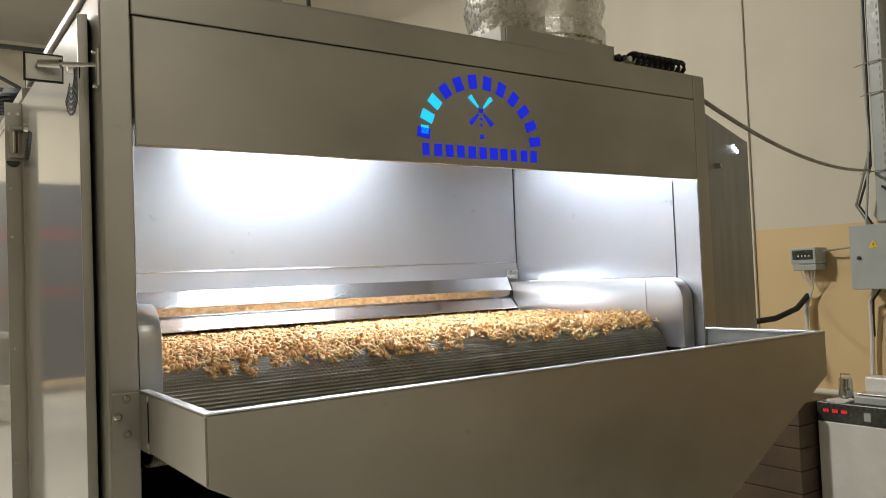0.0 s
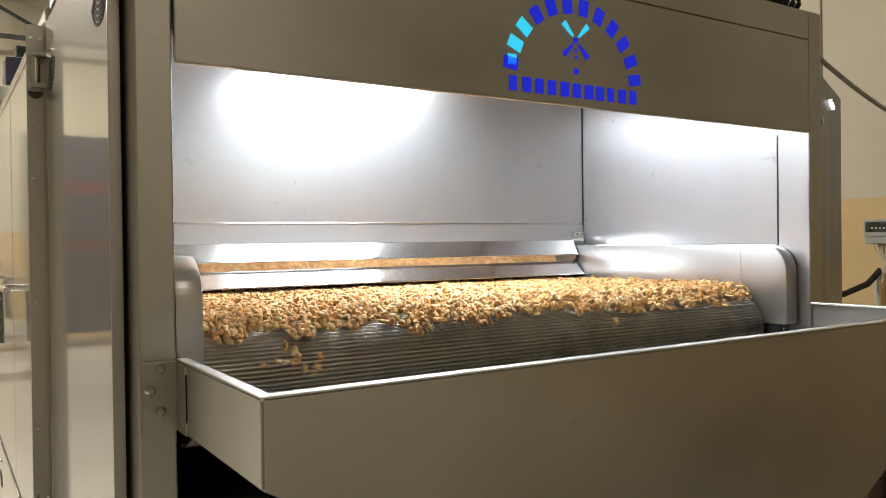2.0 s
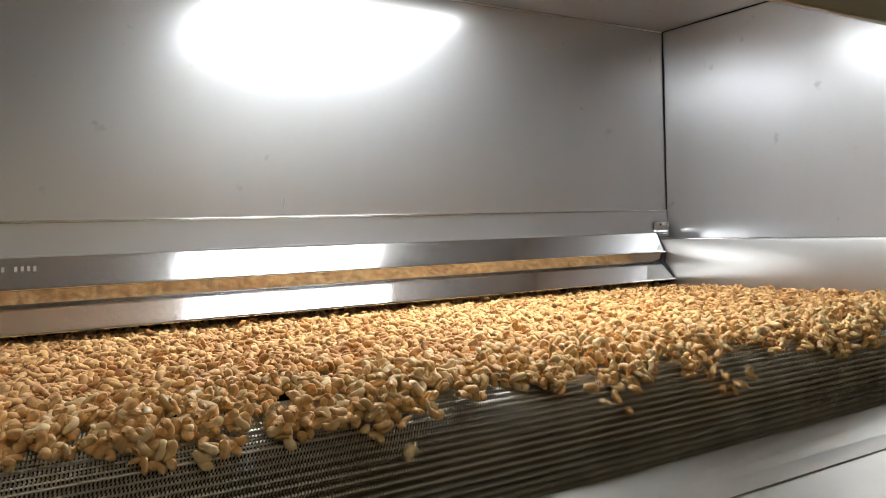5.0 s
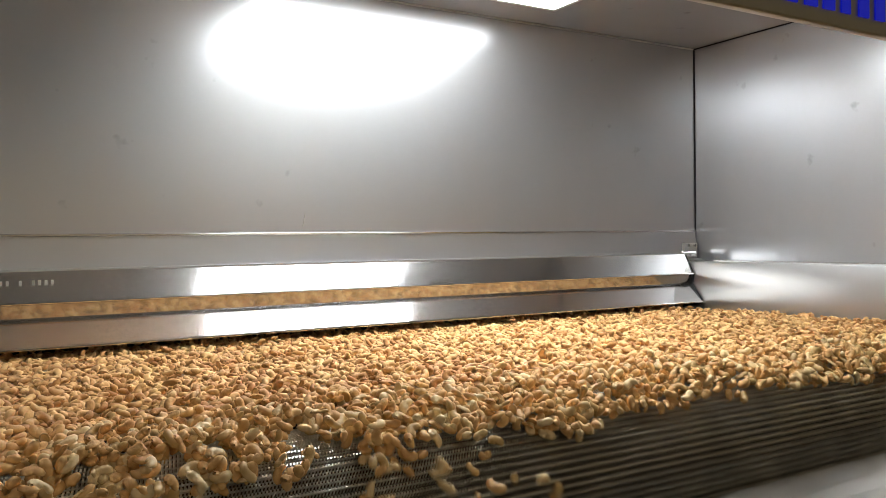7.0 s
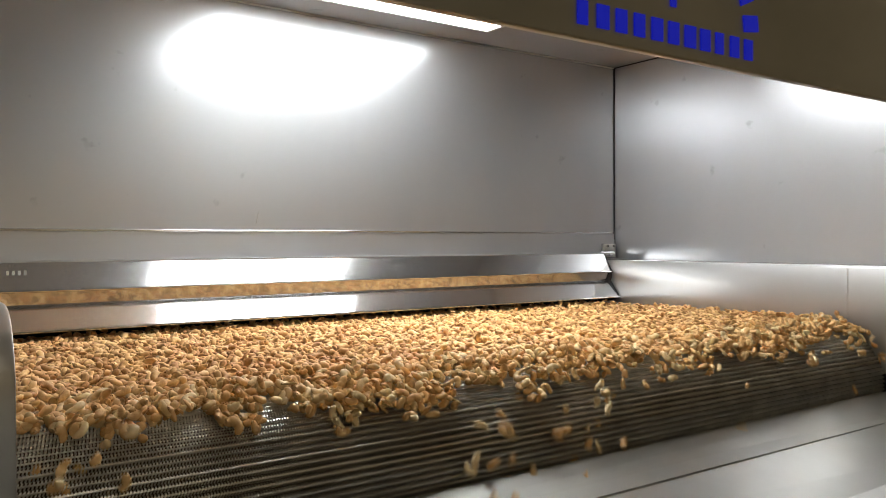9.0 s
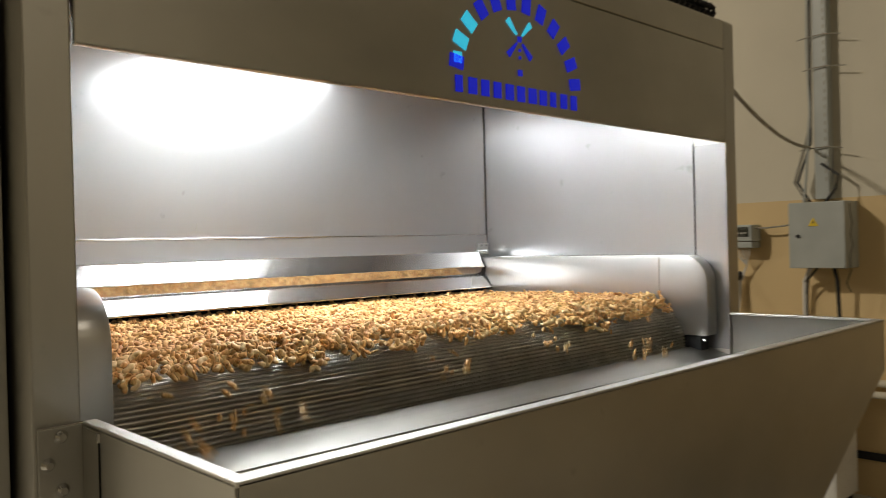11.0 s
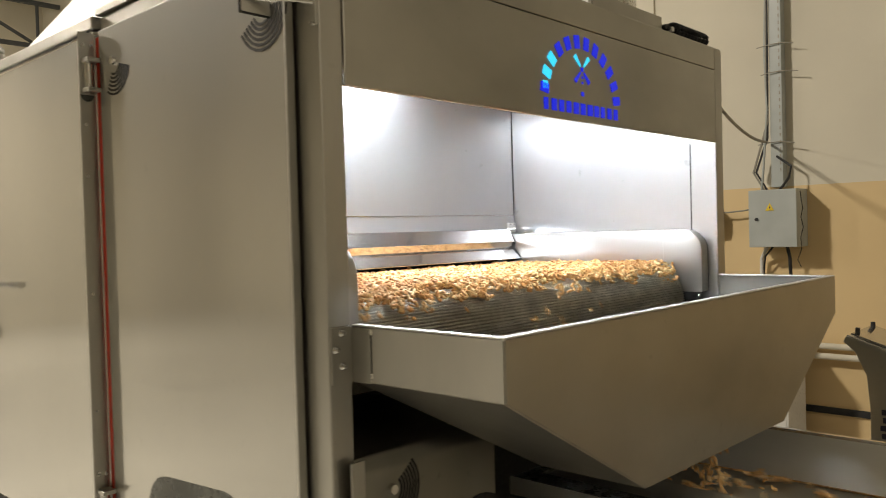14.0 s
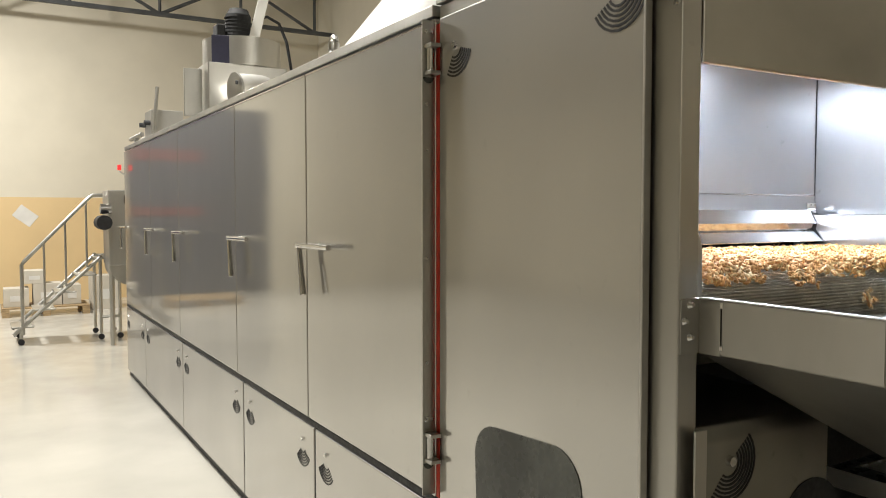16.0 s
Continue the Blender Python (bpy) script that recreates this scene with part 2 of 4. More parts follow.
structure("wall_north_pale", box((-8.6, FAR_Y - 0.003, 0), (-1.2, FAR_Y + 0.01, 1.846)), CREAM, "cream painted wall beside the gate", "wall")
structure("pilaster", box((4.822, 1.83, 0), (WALL_X - 0.002, 2.3, TOP), 0.004), CREAM, "cream wall pilaster", "pilaster")
structure("gate", box((-3.9, FAR_Y - 0.06, 0.02), (-1.22, FAR_Y - 0.004, 3.6), 0.01), GATE, "dark grey industrial gate with red bands", "gate")
for z, h in ((1.52, 0.16), (2.55, 0.22)):
    structure("gate_band", box((-2.6, FAR_Y - 0.075, z), (-1.24, FAR_Y - 0.062, z + h)), GATE_RED, "red band on the gate", "gate")

for i in range(2):
    y = FAR_Y - 0.9 - 5.2 * i
    truss = thing("roof_truss", "dark grey steel roof truss under the ceiling", "truss", "roof trusses", at=(0, y, 0))
    for z in (5.04, 5.80):
        part("chord", box((-8.5, -0.04, z), (4.8, 0.04, z + 0.07), 0.004), TRUSS, truss)
    for k in range(9):
        x = 4.41 - k * 1.445
        part("post", rod((x, 0, 5.08), (x, 0, 5.83), 0.028, 6), TRUSS, truss)
        low, high = (5.83, 5.08) if k % 2 else (5.08, 5.83)
        if k < 8:
            part("web", rod((x, 0, low), (x - 1.445, 0, high), 0.032, 6), TRUSS, truss)

# ---- the drying machine ----
dryer = thing("drying_machine", "long brushed stainless steel belt dryer with a lit discharge opening", "machine")
DX, ROOF, LEN = -0.081, 2.205, 6.95      # door plane, roof height, length
part("front_post", box((-0.0575, 0, 0.06), (0, 0.115, 2.22), 0.003), STEEL, dryer)
part("front_post", box((1.75, 0, 0.06), (1.807, 0.1, 2.22), 0.003), STEEL, dryer)
part("side_frame", box((-0.054, 0.064, 0.05), (0.0, 0.96, 2.2), 0.002), STEEL, dryer)
part("header_frame", box((0.001, 0.001, 2.142), (1.749, 0.05, 2.22), 0.003), STEEL_H, dryer)
panel = part("front_panel", box((0.0035, -0.001, 1.88), (1.7465, 0.012, 2.1395), 0.003), STEEL_H, dryer, "plain brushed steel front panel")
# Unseen inner face, greyed so its LED glare stays off the back wall.
part("soffit", box((0.0, 0.0135, 1.935), (1.75, 0.075, 2.15)), SIDE_GREY, dryer, "inner side of the front panel, dulled to keep the LED's reflection down")
part("roof_panel", box((-0.064, 0.004, 2.205), (1.803, 0.97, 2.2235), 0.002), STEEL, dryer)
part("roof_panel", box((-0.075, 0.97, 2.17), (1.80, LEN, ROOF), 0.004), STEEL, dryer)
part("side_panel", box((1.7905, 0.101, 0.05), (1.8035, LEN, 2.19), 0.003), STEEL, dryer)
part("end_panel", box((-0.07, LEN - 0.04, 0.05), (1.76, LEN, 2.19), 0.003), STEEL, dryer)
part("core", box((-0.05, 1.02, 0.1), (1.74, LEN - 0.05, 2.16)), BLACK, dryer, "dark inner casing")
part("plinth", box((-0.06, 0.07, 0.0), (1.79, LEN - 0.01, 0.055)), RUBBER, dryer, "dark recessed plinth")

# lit discharge chamber
part("chamber_back", box((-0.02, 0.951, 1.647), (1.775, 0.965, 2.16)), STEEL_IN, dryer)
part("chamber_side", box((1.775, 0.1, 1.3), (1.79, 0.95, 2.16)), STEEL_IN, dryer)
part("chamber_side", box((-0.02, 0.07, 1.3), (-0.004, 0.95, 2.16)), STEEL_IN, dryer)
part("chamber_jamb", box((1.747, 0.002, 1.3), (1.7495, 0.1, 1.8795)), STEEL_IN, dryer)
part("chamber_ceiling", box((-0.02, 0.075, 2.152), (1.775, 0.951, 2.165)), STEEL_IN, dryer)
part("corner_strip", box((1.7722, 0.9482, 1.58), (1.7755, 0.9515, 2.152)), BLACK, dryer)
part("corner_strip", box((1.7715, 0.1, 2.1495), (1.7755, 0.948, 2.1525)), BLACK, dryer)
part("corner_strip", box((0.0, 0.947, 2.149), (1.770, 0.9515, 2.1525)), STEEL, dryer)
part("jamb_seam", box((1.7455, 0.0972, 1.556), (1.7468, 0.1012, 1.885)), BLACK, dryer)
part("back_filler", box((1.69, 0.93, 1.42), (1.774, 0.949, 1.572)), STEEL_MATTE, dryer)
led = part("led_panel", box((0.585, 0.32, 2.146), (1.18, 0.82, 2.1515)), LED, dryer, "bright white square LED panel")
part("led_frame", box((0.57, 0.305, 2.148), (1.195, 0.835, 2.1518)), STEEL, dryer)
part("back_apron", plate([(0.0, 0.949, 1.647), (0.0, 0.946, 1.572), (1.774, 0.946, 1.572), (1.774, 0.949, 1.647)], 0.003), STEEL_IN, dryer)
part("flap_ledge", box((0.0, 0.908, 1.586), (1.684, 0.947, 1.589)), STEEL_IN, dryer)
part("apron_fold", rod((0.0, 0.9475, 1.6475), (1.775, 0.9475, 1.6475), 0.0025, 6), CHROME, dryer)
for y0, z0, y1, z1, nm in ((0.910, 1.588, 0.882, 1.535, "levelling_flap"), (0.892, 1.508, 0.850, 1.463, "levelling_flap")):
    flap = part(nm, plate([(0.06, y0, z0), (0.06, y1, z1), (1.684, y1, z1), (1.684, y0, z0)], 0.002), STEEL_MIRROR, dryer, "polished steel flap over the nut layer")
    part("flap_lip", rod((0.06, y1 - 0.001, z1 - 0.001), (1.687, y1 - 0.001, z1 - 0.001), 0.0025, 8), CHROME, flap)
part("flap_web", plate([(0.06, 0.884, 1.534), (0.06, 0.893, 1.508), (1.684, 0.893, 1.508), (1.684, 0.884, 1.534)], 0.002), STEEL_MIRROR, dryer)
# Added black strip stands in for the dark gap mirrored in the guard.
part("flap_end", prism([(0.908, 1.584), (0.878, 1.532), (0.884, 1.508), (0.846, 1.458), (0.93, 1.44), (0.93, 1.584)], "x", 1.6845, 1.6895), RUBBER, dryer, "black strip for the dark gap mirrored beside the flaps")
hinge = part("flap_hinge", rod((1.690, 0.928, 1.586), (1.745, 0.928, 1.586), 0.007, 10), CHROME, dryer)
part("hinge_plate", box((1.715, 0.936, 1.575), (1.765, 0.944, 1.615)), STEEL, hinge)
for dx in (1.727, 1.752):
    part("screw", rod((dx, 0.937, 1.608), (dx, 0.931, 1.608), 0.004, 8), CHROME, hinge)
for k in range(9):
    if k not in (2, 4):
        part("marking", box((0.085 + k * 0.0095, 0.8945, 1.564), (0.0895 + k * 0.0095, 0.8955, 1.572)), GREYBOX, dryer, "faint stencilled mark on the flap")
for x0, x1 in ((0.009, 0.055), (1.69, 1.742)):
    prof = [(0.93, 1.339), (0.93, 1.566)] + arc(0.112, 1.491, 0.075, 90, 180, 10) + [(0.037, 1.345), (0.043, 1.339)]
    guard = part("belt_guard", prism(prof, "x", x0, x1, bevel=0.003), STEEL_GUARD, dryer, "rounded steel side guard of the belt", smooth=True)
    part("guard_base", box((x0 + 0.006, 0.062, 1.285), (x1 - 0.002, 0.9, 1.3385)), RUBBER, guard, "black block under the guard")
    part("base_bolt", rod((x0 + 0.016, 0.0615, 1.325), (x0 + 0.016, 0.054, 1.325), 0.0045, 8), CHROME, guard)
# Black strip fills the gap beside the guard as its shade.
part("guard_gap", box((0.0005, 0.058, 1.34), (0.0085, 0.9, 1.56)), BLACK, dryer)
part("guard_ledge", box((1.7425, 0.11, 1.553), (1.776, 0.93, 1.5635)), STEEL_GUARD, dryer)
part("ledge_bead", rod((1.7405, 0.13, 1.5665), (1.7405, 0.925, 1.5665), 0.0022, 6), CHROME, dryer)
part("guard_seam", box((1.6885, 0.186, 1.35), (1.6902, 0.1875, 1.563)), STEEL_GUARD, dryer)

# spiral-mesh belt running over its front roller
ROLL_Y, ROLL_Z, R = 0.217, 1.317, 0.112
ROWS_N = 80


def belt_drop(y):
    """How far the belt has sunk below its crest at y, as it runs over the roller."""
    d = min(max(ROLL_Y - y, 0.0), R * 0.99)
    return R - math.sqrt(R * R - d * d)


def belt_lean(y):
    """The belt's slope at y, in degrees."""
    return math.degrees(math.asin(min(max(ROLL_Y - y, 0.0), R * 0.99) / R))


belt = new("conveyor_belt")
belt.parent, belt.location = dryer, (0, ROLL_Y, ROLL_Z)
belt.empty_display_size = 0.05
one = bmesh.new()
rod((0.057, 0, R - 0.0050), (1.688, 0, R - 0.0050), 0.0011, 6, bm=one)
rod_ob = part("belt_rod", one, WIRE, belt)
lift_ob = part("belt_rod", rod((0.057, 0, R - 0.0028), (1.688, 0, R - 0.0028), 0.0014, 6), WIRE, belt)
for k in range(1, ROWS_N):
    o = (lift_ob if k % 10 == 3 else rod_ob).copy()
    scene.collection.objects.link(o)
    o.rotation_euler = (2 * math.pi * k / ROWS_N, 0, 0)
seg = 2 * math.pi / ROWS_N
coil = []
for u in (0.0, 0.33, 0.67, 1.0):
    ang, rr = (u - 0.5) * seg * 0.92, R - 0.0050 + 0.0055 * math.sin(math.pi * u)
    for dx, dr in ((-0.00092, 0), (0.00092, 0), (0.00092, -0.0013), (-0.00092, -0.0013)):
        coil.append((dx + (u - 0.5) * 0.0028, math.sin(ang) * (rr + dr), math.cos(ang) * (rr + dr)))
coil = np.array(coil)
cf = np.array([[4 * i + k, 4 * i + (k + 1) % 4, 4 * i + 4 + (k + 1) % 4, 4 * i + 4 + k] for i in range(3) for k in range(4)])
NCOIL = 460
xs = 0.060 + np.arange(NCOIL) * (1.625 / (NCOIL - 1))
verts, faces = [], []
for k in range(ROWS_N):
    a = seg * k
    c, s = math.cos(a), math.sin(a)
    rot = coil @ np.array([[1, 0, 0], [0, c, -s], [0, s, c]]).T
    block = rot[None, :, :] + np.stack([xs + (0.0018 if k % 2 else 0), 0 * xs, 0 * xs], 1)[:, None, :]
    verts.append(block.reshape(-1, 3))
    faces.append((cf[None] + (np.arange(NCOIL) * 16)[:, None, None]).reshape(-1, 4) + k * NCOIL * 16)
me = bpy.data.meshes.new("wire_mesh")
me.from_pydata(np.concatenate(verts).tolist(), [], np.concatenate(faces).tolist())
me.materials.append(WIRE)
coils = new("wire_mesh", me)
coils.parent = belt
tagged(coils, "fine spiral wire mesh of the steel belt", "", "", "stuff")
# Core coloured dark brown to give the shade between the coils.
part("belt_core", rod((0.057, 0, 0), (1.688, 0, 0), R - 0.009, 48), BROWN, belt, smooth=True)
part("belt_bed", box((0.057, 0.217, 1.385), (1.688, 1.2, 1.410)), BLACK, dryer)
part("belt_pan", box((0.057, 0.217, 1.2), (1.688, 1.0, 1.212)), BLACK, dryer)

# discharge hopper
hopper = new("hopper")
hopper.parent = dryer
hopper["label"] = "brushed steel discharge hopper below the belt"
HY, HT = -0.388, 1.400
part("hopper_front", plate([(0.003, HY, HT), (0.003, HY, 1.292), (0.47, HY, 1.03), (1.27, HY, 1.015), (1.757, HY, 1.28), (1.757, HY, HT)], -0.003), STEEL_H, hopper)
part("hopper_side", plate([(0.003, 0.0, HT), (0.003, 0.0, 1.292), (0.003, HY, 1.292), (0.003, HY, HT)], -0.003), STEEL, hopper)
part("hopper_side", plate([(1.757, HY, HT), (1.757, HY, 1.28), (1.757, 0.0, 1.28), (1.757, 0.0, HT)], -0.003), STEEL, hopper)
part("hopper_slope", plate([(0.003, 0.0, 1.292), (0.47, -0.12, 1.03), (0.47, HY, 1.03), (0.003, HY, 1.292)], -0.003), STEEL, hopper)
part("hopper_slope", plate([(1.757, HY, 1.28), (1.27, HY, 1.015), (1.27, -0.12, 1.015), (1.757, 0.0, 1.28)], -0.003), STEEL, hopper)
part("hopper_shelf", plate([(0.006, 0.098, 1.305), (0.006, 0.0, 1.2925), (1.755, 0.0, 1.2835), (1.755, 0.098, 1.305)], 0.003), STEEL, hopper)
part("hopper_shelf", plate([(0.012, -0.001, 1.2895), (0.078, -0.14, 1.257), (1.69, -0.14, 1.257), (1.75, -0.001, 1.2825)], 0.003), STEEL, hopper)
part("hopper_back", plate([(0.006, -0.002, 1.291), (0.47, -0.12, 1.034), (1.27, -0.12, 1.019), (1.755, -0.002, 1.282)], 0.003), STEEL, hopper)
# Rim edges are paled to show as bright lines.
rim = part("hopper_rim", box((0.0, HY - 0.003, HT - 0.003), (1.76, HY + 0.017, HT + 0.003), 0.0015), STEEL_PALE_LIT, hopper)
part("rim_side", box((0.0, HY + 0.017, HT - 0.003), (0.018, -0.002, HT + 0.003), 0.0015), STEEL_PALE_LIT, hopper)
part("rim_side", box((1.742, HY + 0.017, HT - 0.003), (1.76, -0.002, HT + 0.003), 0.0015), STEEL_PALE_LIT, hopper)
part("bracket", box((-0.053, -0.004, 1.288), (0.0, 0.001, 1.400), 0.001), STEEL, hopper)
part("bracket", box((-0.001, -0.058, 1.288), (0.002, -0.004, 1.396), 0.0008), STEEL, hopper)
for z0, z1 in ((1.30, 1.31), (1.385, 1.396)):
    part("weld", rod((-0.0005, -0.06, z0), (-0.0005, -0.06, z1), 0.003, 6), CHROME, hopper)
part("weld", rod((-0.053, -0.0045, 1.4015), (0.0, -0.0045, 1.4015), 0.0014, 6), CHROME, hopper)
part("bracket_gap", box((-0.0016, -0.0605, 1.308), (0.0025, -0.0585, 1.386)), BLACK, hopper)
for x, z in ((-0.026, 1.388), (-0.042, 1.356), (-0.026, 1.322)):
    sc = part("screw", rod((x, -0.003, z), (x, -0.012, z), 0.0095, 12, 0.0045), CHROME, hopper, smooth=True)

# lit cut-out emblem: plain blocks on an arch, a row of blocks and a four-bladed mill
cx, cz, rad = 0.868, 1.932, 0.168
for k in range(12):
    a = 172 - k * 164 / 11
    bl = box((-0.0125, -0.0022, -0.018), (0.0125, 0.0008, 0.018), m=pose(cx + (rad + 0.012) * math.cos(radians(a)) * 1.02, -0.001, cz + rad * math.sin(radians(a)), 0, -(a - 90), 0))
    part("emblem_block", bl, CYAN_GLOW if k in (1, 2) else BLUE_GLOW, panel, "glowing cut-out block of the emblem")
part("emblem_block", box((cx - 0.19, -0.0032, 1.953), (cx - 0.168, -0.0022, 1.974)), CYAN_GLOW, panel)
for k in range(11):
    x = 0.682 + k * 0.0352
    w = (0.018, 0.022, 0.021, 0.021, 0.023, 0.022, 0.024, 0.022, 0.018, 0.021, 0.020)[k]
    part("emblem_block", box((x, -0.0032, 1.899), (x + w, -0.001, 1.930)), BLUE_GLOW, panel)
for a, colour in ((45, CYAN_GLOW), (135, CYAN_GLOW), (225, BLUE_GLOW), (315, BLUE_GLOW)):
    part("emblem_blade", prism([(0.012, -0.002), (0.05, -0.0065), (0.05, 0.0065), (0.012, 0.002)], "y", -0.0032, -0.001, bm=None), colour, panel).matrix_basis = pose(cx, 0, 2.025, 0, -a, 0)
for z, s in ((2.025, 0.0055), (2.003, 0.003), (1.988, 0.003), (1.957, 0.006)):
    part("emblem_dot", box((cx - s, -0.0032, z - s), (cx + s, -0.001, z + s)), BLUE_GLOW, panel)


# doors along the side
def vent(parent, y, z, r, a0, a1, x, n=6):
    """Fan of curved slots round a lock, in the plane of a door."""
    for i in range(n):
        rr = r * (0.38 + 0.62 * i / (n - 1))
        w = r * 0.034
        steps = 10
        o, q = arc(0, 0, rr + w, a0, a1, steps), arc(0, 0, rr - w, a1, a0, steps)
        bm = prism(o + q, "x", x - 0.0012, x + 0.001)
        bmesh.ops.translate(bm, vec=(0, y, z), verts=bm.verts)
        part("vent_slot", bm, BLACK, parent)


def lock(parent, y, z, x, r=0.012):
    part("lock", rod((x, y, z), (x - 0.009, y, z), r, 14, r * 0.85), CHROME, parent, "round chrome lock", smooth=True)


doors = ((0.075, 0.918), (0.945, 2.034), (2.044, 3.116), (3.126, 4.552), (4.562, 5.62), (5.63, 6.94))
for i, (y0, y1) in enumerate(doors):
    z0 = 0.70
    door = part("door", box((DX, y0, z0), (-0.0635 if i == 0 else -0.052, y1, 2.152), 0.004), STEEL_DOOR, dryer, "tall smooth steel door")
    if i == 0:
        vent(door, 0.155, 2.05, 0.085, 180, 330, DX)
        vent(door, 0.827, 2.054, 0.085, 195, 300, DX)
        lock(door, 0.827, 2.056, DX), lock(door, 0.15, 2.06, DX)
        win = arc(0.62, 0.90, 0.095, 0, 90, 6) + arc(0.36, 0.90, 0.1, 90, 180, 6) + arc(0.40, 0.60, 0.1, 180, 270, 4) + arc(0.60, 0.60, 0.1, 270, 360, 4)
        part("inspection_plate", prism([(y, z + 0.012 * (y < 0.5)) for y, z in win], "x", DX - 0.0022, DX + 0.002), SHADE_PLATE, door, "smoked dark inspection plate")
        part("door_edge", box((DX - 0.0022, 0.073, z0), (-0.0642, 0.0795, 2.152), 0.001), STEEL, door)
    if i >= 1:
        part("top_fold", box((DX - 0.003, y0, 2.148), (-0.06, y1, 2.156), 0.001), CHROME, door)
        handle = part("handle", rod((DX - 0.045, y1 - 0.005, 1.438), (DX - 0.045, y1 - 0.35, 1.441), 0.012, 12), CHROME, door, "chrome lever handle", smooth=True)
        part("handle_post", rod((DX + 0.001, y1 - 0.04, 1.436), (DX - 0.046, y1 - 0.04, 1.436), 0.013, 12), CHROME, handle, smooth=True)
        part("handle_lever", rod((DX - 0.045, y1 - 0.03, 1.436), (DX - 0.05, y1 - 0.085, 1.237), 0.010, 10, 0.014), CHROME, handle, smooth=True)
    if i == 1:
        strip = part("hinge_strip", box((DX - 0.042, 0.9465, z0 + 0.01), (DX + 0.004, 0.952, 2.15), 0.0015), STEEL, door)
        for z in (0.95, 1.12, 1.44, 1.76, 1.9):
            part("screw", rod((DX - 0.030, 0.9463, z), (DX - 0.030, 0.941, z), 0.0045, 8), CHROME, strip)
part("red_seal", box((DX + 0.005, 0.928, 0.70), (DX + 0.024, 0.9462, 2.14), 0.002), RED, dryer, "red silicone door seal", smooth=True)
for z in (2.03, 0.86):
    hg = part("hinge", rod((DX - 0.022, 0.934, z - 0.045), (DX - 0.022, 0.934, z + 0.045), 0.011, 14), CHROME, dryer, "steel door hinge", smooth=True)
    # The hinge's half-round shadow, modelled as a thin dark plate.
    part("hinge_backing", prism(arc(DX - 0.022, z - 0.05, 0.018, 180, 360, 10), "y", 0.944, 0.9464), SHADE_PLATE, hg)
    for dx in (DX - 0.032, DX - 0.010):
        part("screw", rod((dx, 0.9463, z + 0.085), (dx, 0.941, z + 0.085), 0.0045, 8), CHROME, hg)
    for dz in (-0.045, 0.035):
        part("hinge_arm", box((DX - 0.036, 0.906, z + dz), (DX, 0.946, z + dz + 0.012), 0.002), STEEL, hg)
latch = part("latch_plate", box((-0.175, 0.083, 2.013), (-0.110, 0.086, 2.062), 0.001), STEEL, dryer, "small steel latch flag with a black gasket")
part("latch_gasket", box((-0.1785, 0.0862, 2.009), (-0.108, 0.0885, 2.066), 0.001), RUBBER, latch)
part("latch_rod", rod((-0.150, 0.074, 2.042), (-0.058, 0.008, 2.034), 0.0045, 10), CHROME, latch, smooth=True)
part("latch_sleeve", rod((-0.152, 0.0755, 2.042), (-0.118, 0.049, 2.039), 0.0085, 12), CHROME, latch, smooth=True)
part("latch_foot", box((-0.064, 0.002, 1.992), (-0.0573, 0.014, 2.066), 0.002), STEEL, latch)
for z in (1.992, 2.058):
    part("screw", rod((-0.063, 0.008, z), (-0.070, 0.008, z), 0.0045, 8), CHROME, latch)
part("gap_shadow", box((-0.0632, 0.1, 0.1), (-0.0545, 0.106, 2.15)), BLACK, dryer)
part("mid_rail", box((DX + 0.004, 0.118, 0.672), (-0.05, 6.94, 0.697), 0.004), RUBBER, dryer, "dark rail between upper and lower doors")
for i, (y0, y1) in enumerate(((0.075, 0.9), (0.91, 1.955), (1.975, 3.0), (3.02, 4.48), (4.5, 5.93), (5.95, 6.94))):
    low = part("lower_door", box((DX, y0, 0.06), (-0.0635 if i == 0 else -0.052, y1, 0.668), 0.004), STEEL_DOOR, dryer, "low steel service door")
    for y, a0, a1 in ((y1 - 0.12, 220, 330), (y0 + 0.13, 210, 320)):
        if i:
            vent(low, y, 0.565, 0.092, a0, a1, DX, 6)
            lock(low, y, 0.59, DX, 0.010)
for y0 in (1.965, 3.01, 4.49, 5.94):
    part("lower_gap", box((DX + 0.006, y0 - 0.008, 0.06), (-0.06, y0 + 0.008, 0.672)), RUBBER, dryer)

# opened side door on the far flank
open_door = part("side_door", box((0, -0.015, 0.7), (1.15, 0.015, 2.175), 0.004), SIDE_GREY, dryer, "grey side door standing open")
open_door.matrix_basis = pose(1.858, 0.13, 0, 0, 0, 24)
part("door_edge", box((-0.002, -0.024, 0.7), (0.035, -0.0152, 2.175), 0.002), HOOD_WHITE, open_door)
part("indicator_lamp", rod((-0.012, -0.02, 2.03), (-0.012, -0.03, 2.03), 0.006, 10), LED_DOT, open_door)
part("door_knob", rod((0.40, -0.015, 1.985), (0.40, -0.04, 1.985), 0.011, 10), CHROME, open_door)
for k in range(3):
    part("indicator_lamp", rod((0.78 + 0.042 * k, -0.014, 2.108 - 0.006 * k), (0.78 + 0.042 * k, -0.024, 2.108 - 0.006 * k), 0.008, 12), LED_DOT, open_door, "small white indicator lamp")
part("side_cabinet", box((1.9, 0.5, 0.05), (2.3, 1.2, 1.5), 0.004), STEEL, dryer)

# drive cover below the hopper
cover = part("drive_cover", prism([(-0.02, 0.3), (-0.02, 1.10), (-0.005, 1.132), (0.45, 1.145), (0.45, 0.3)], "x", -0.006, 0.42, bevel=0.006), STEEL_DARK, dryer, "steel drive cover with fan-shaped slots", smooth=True)
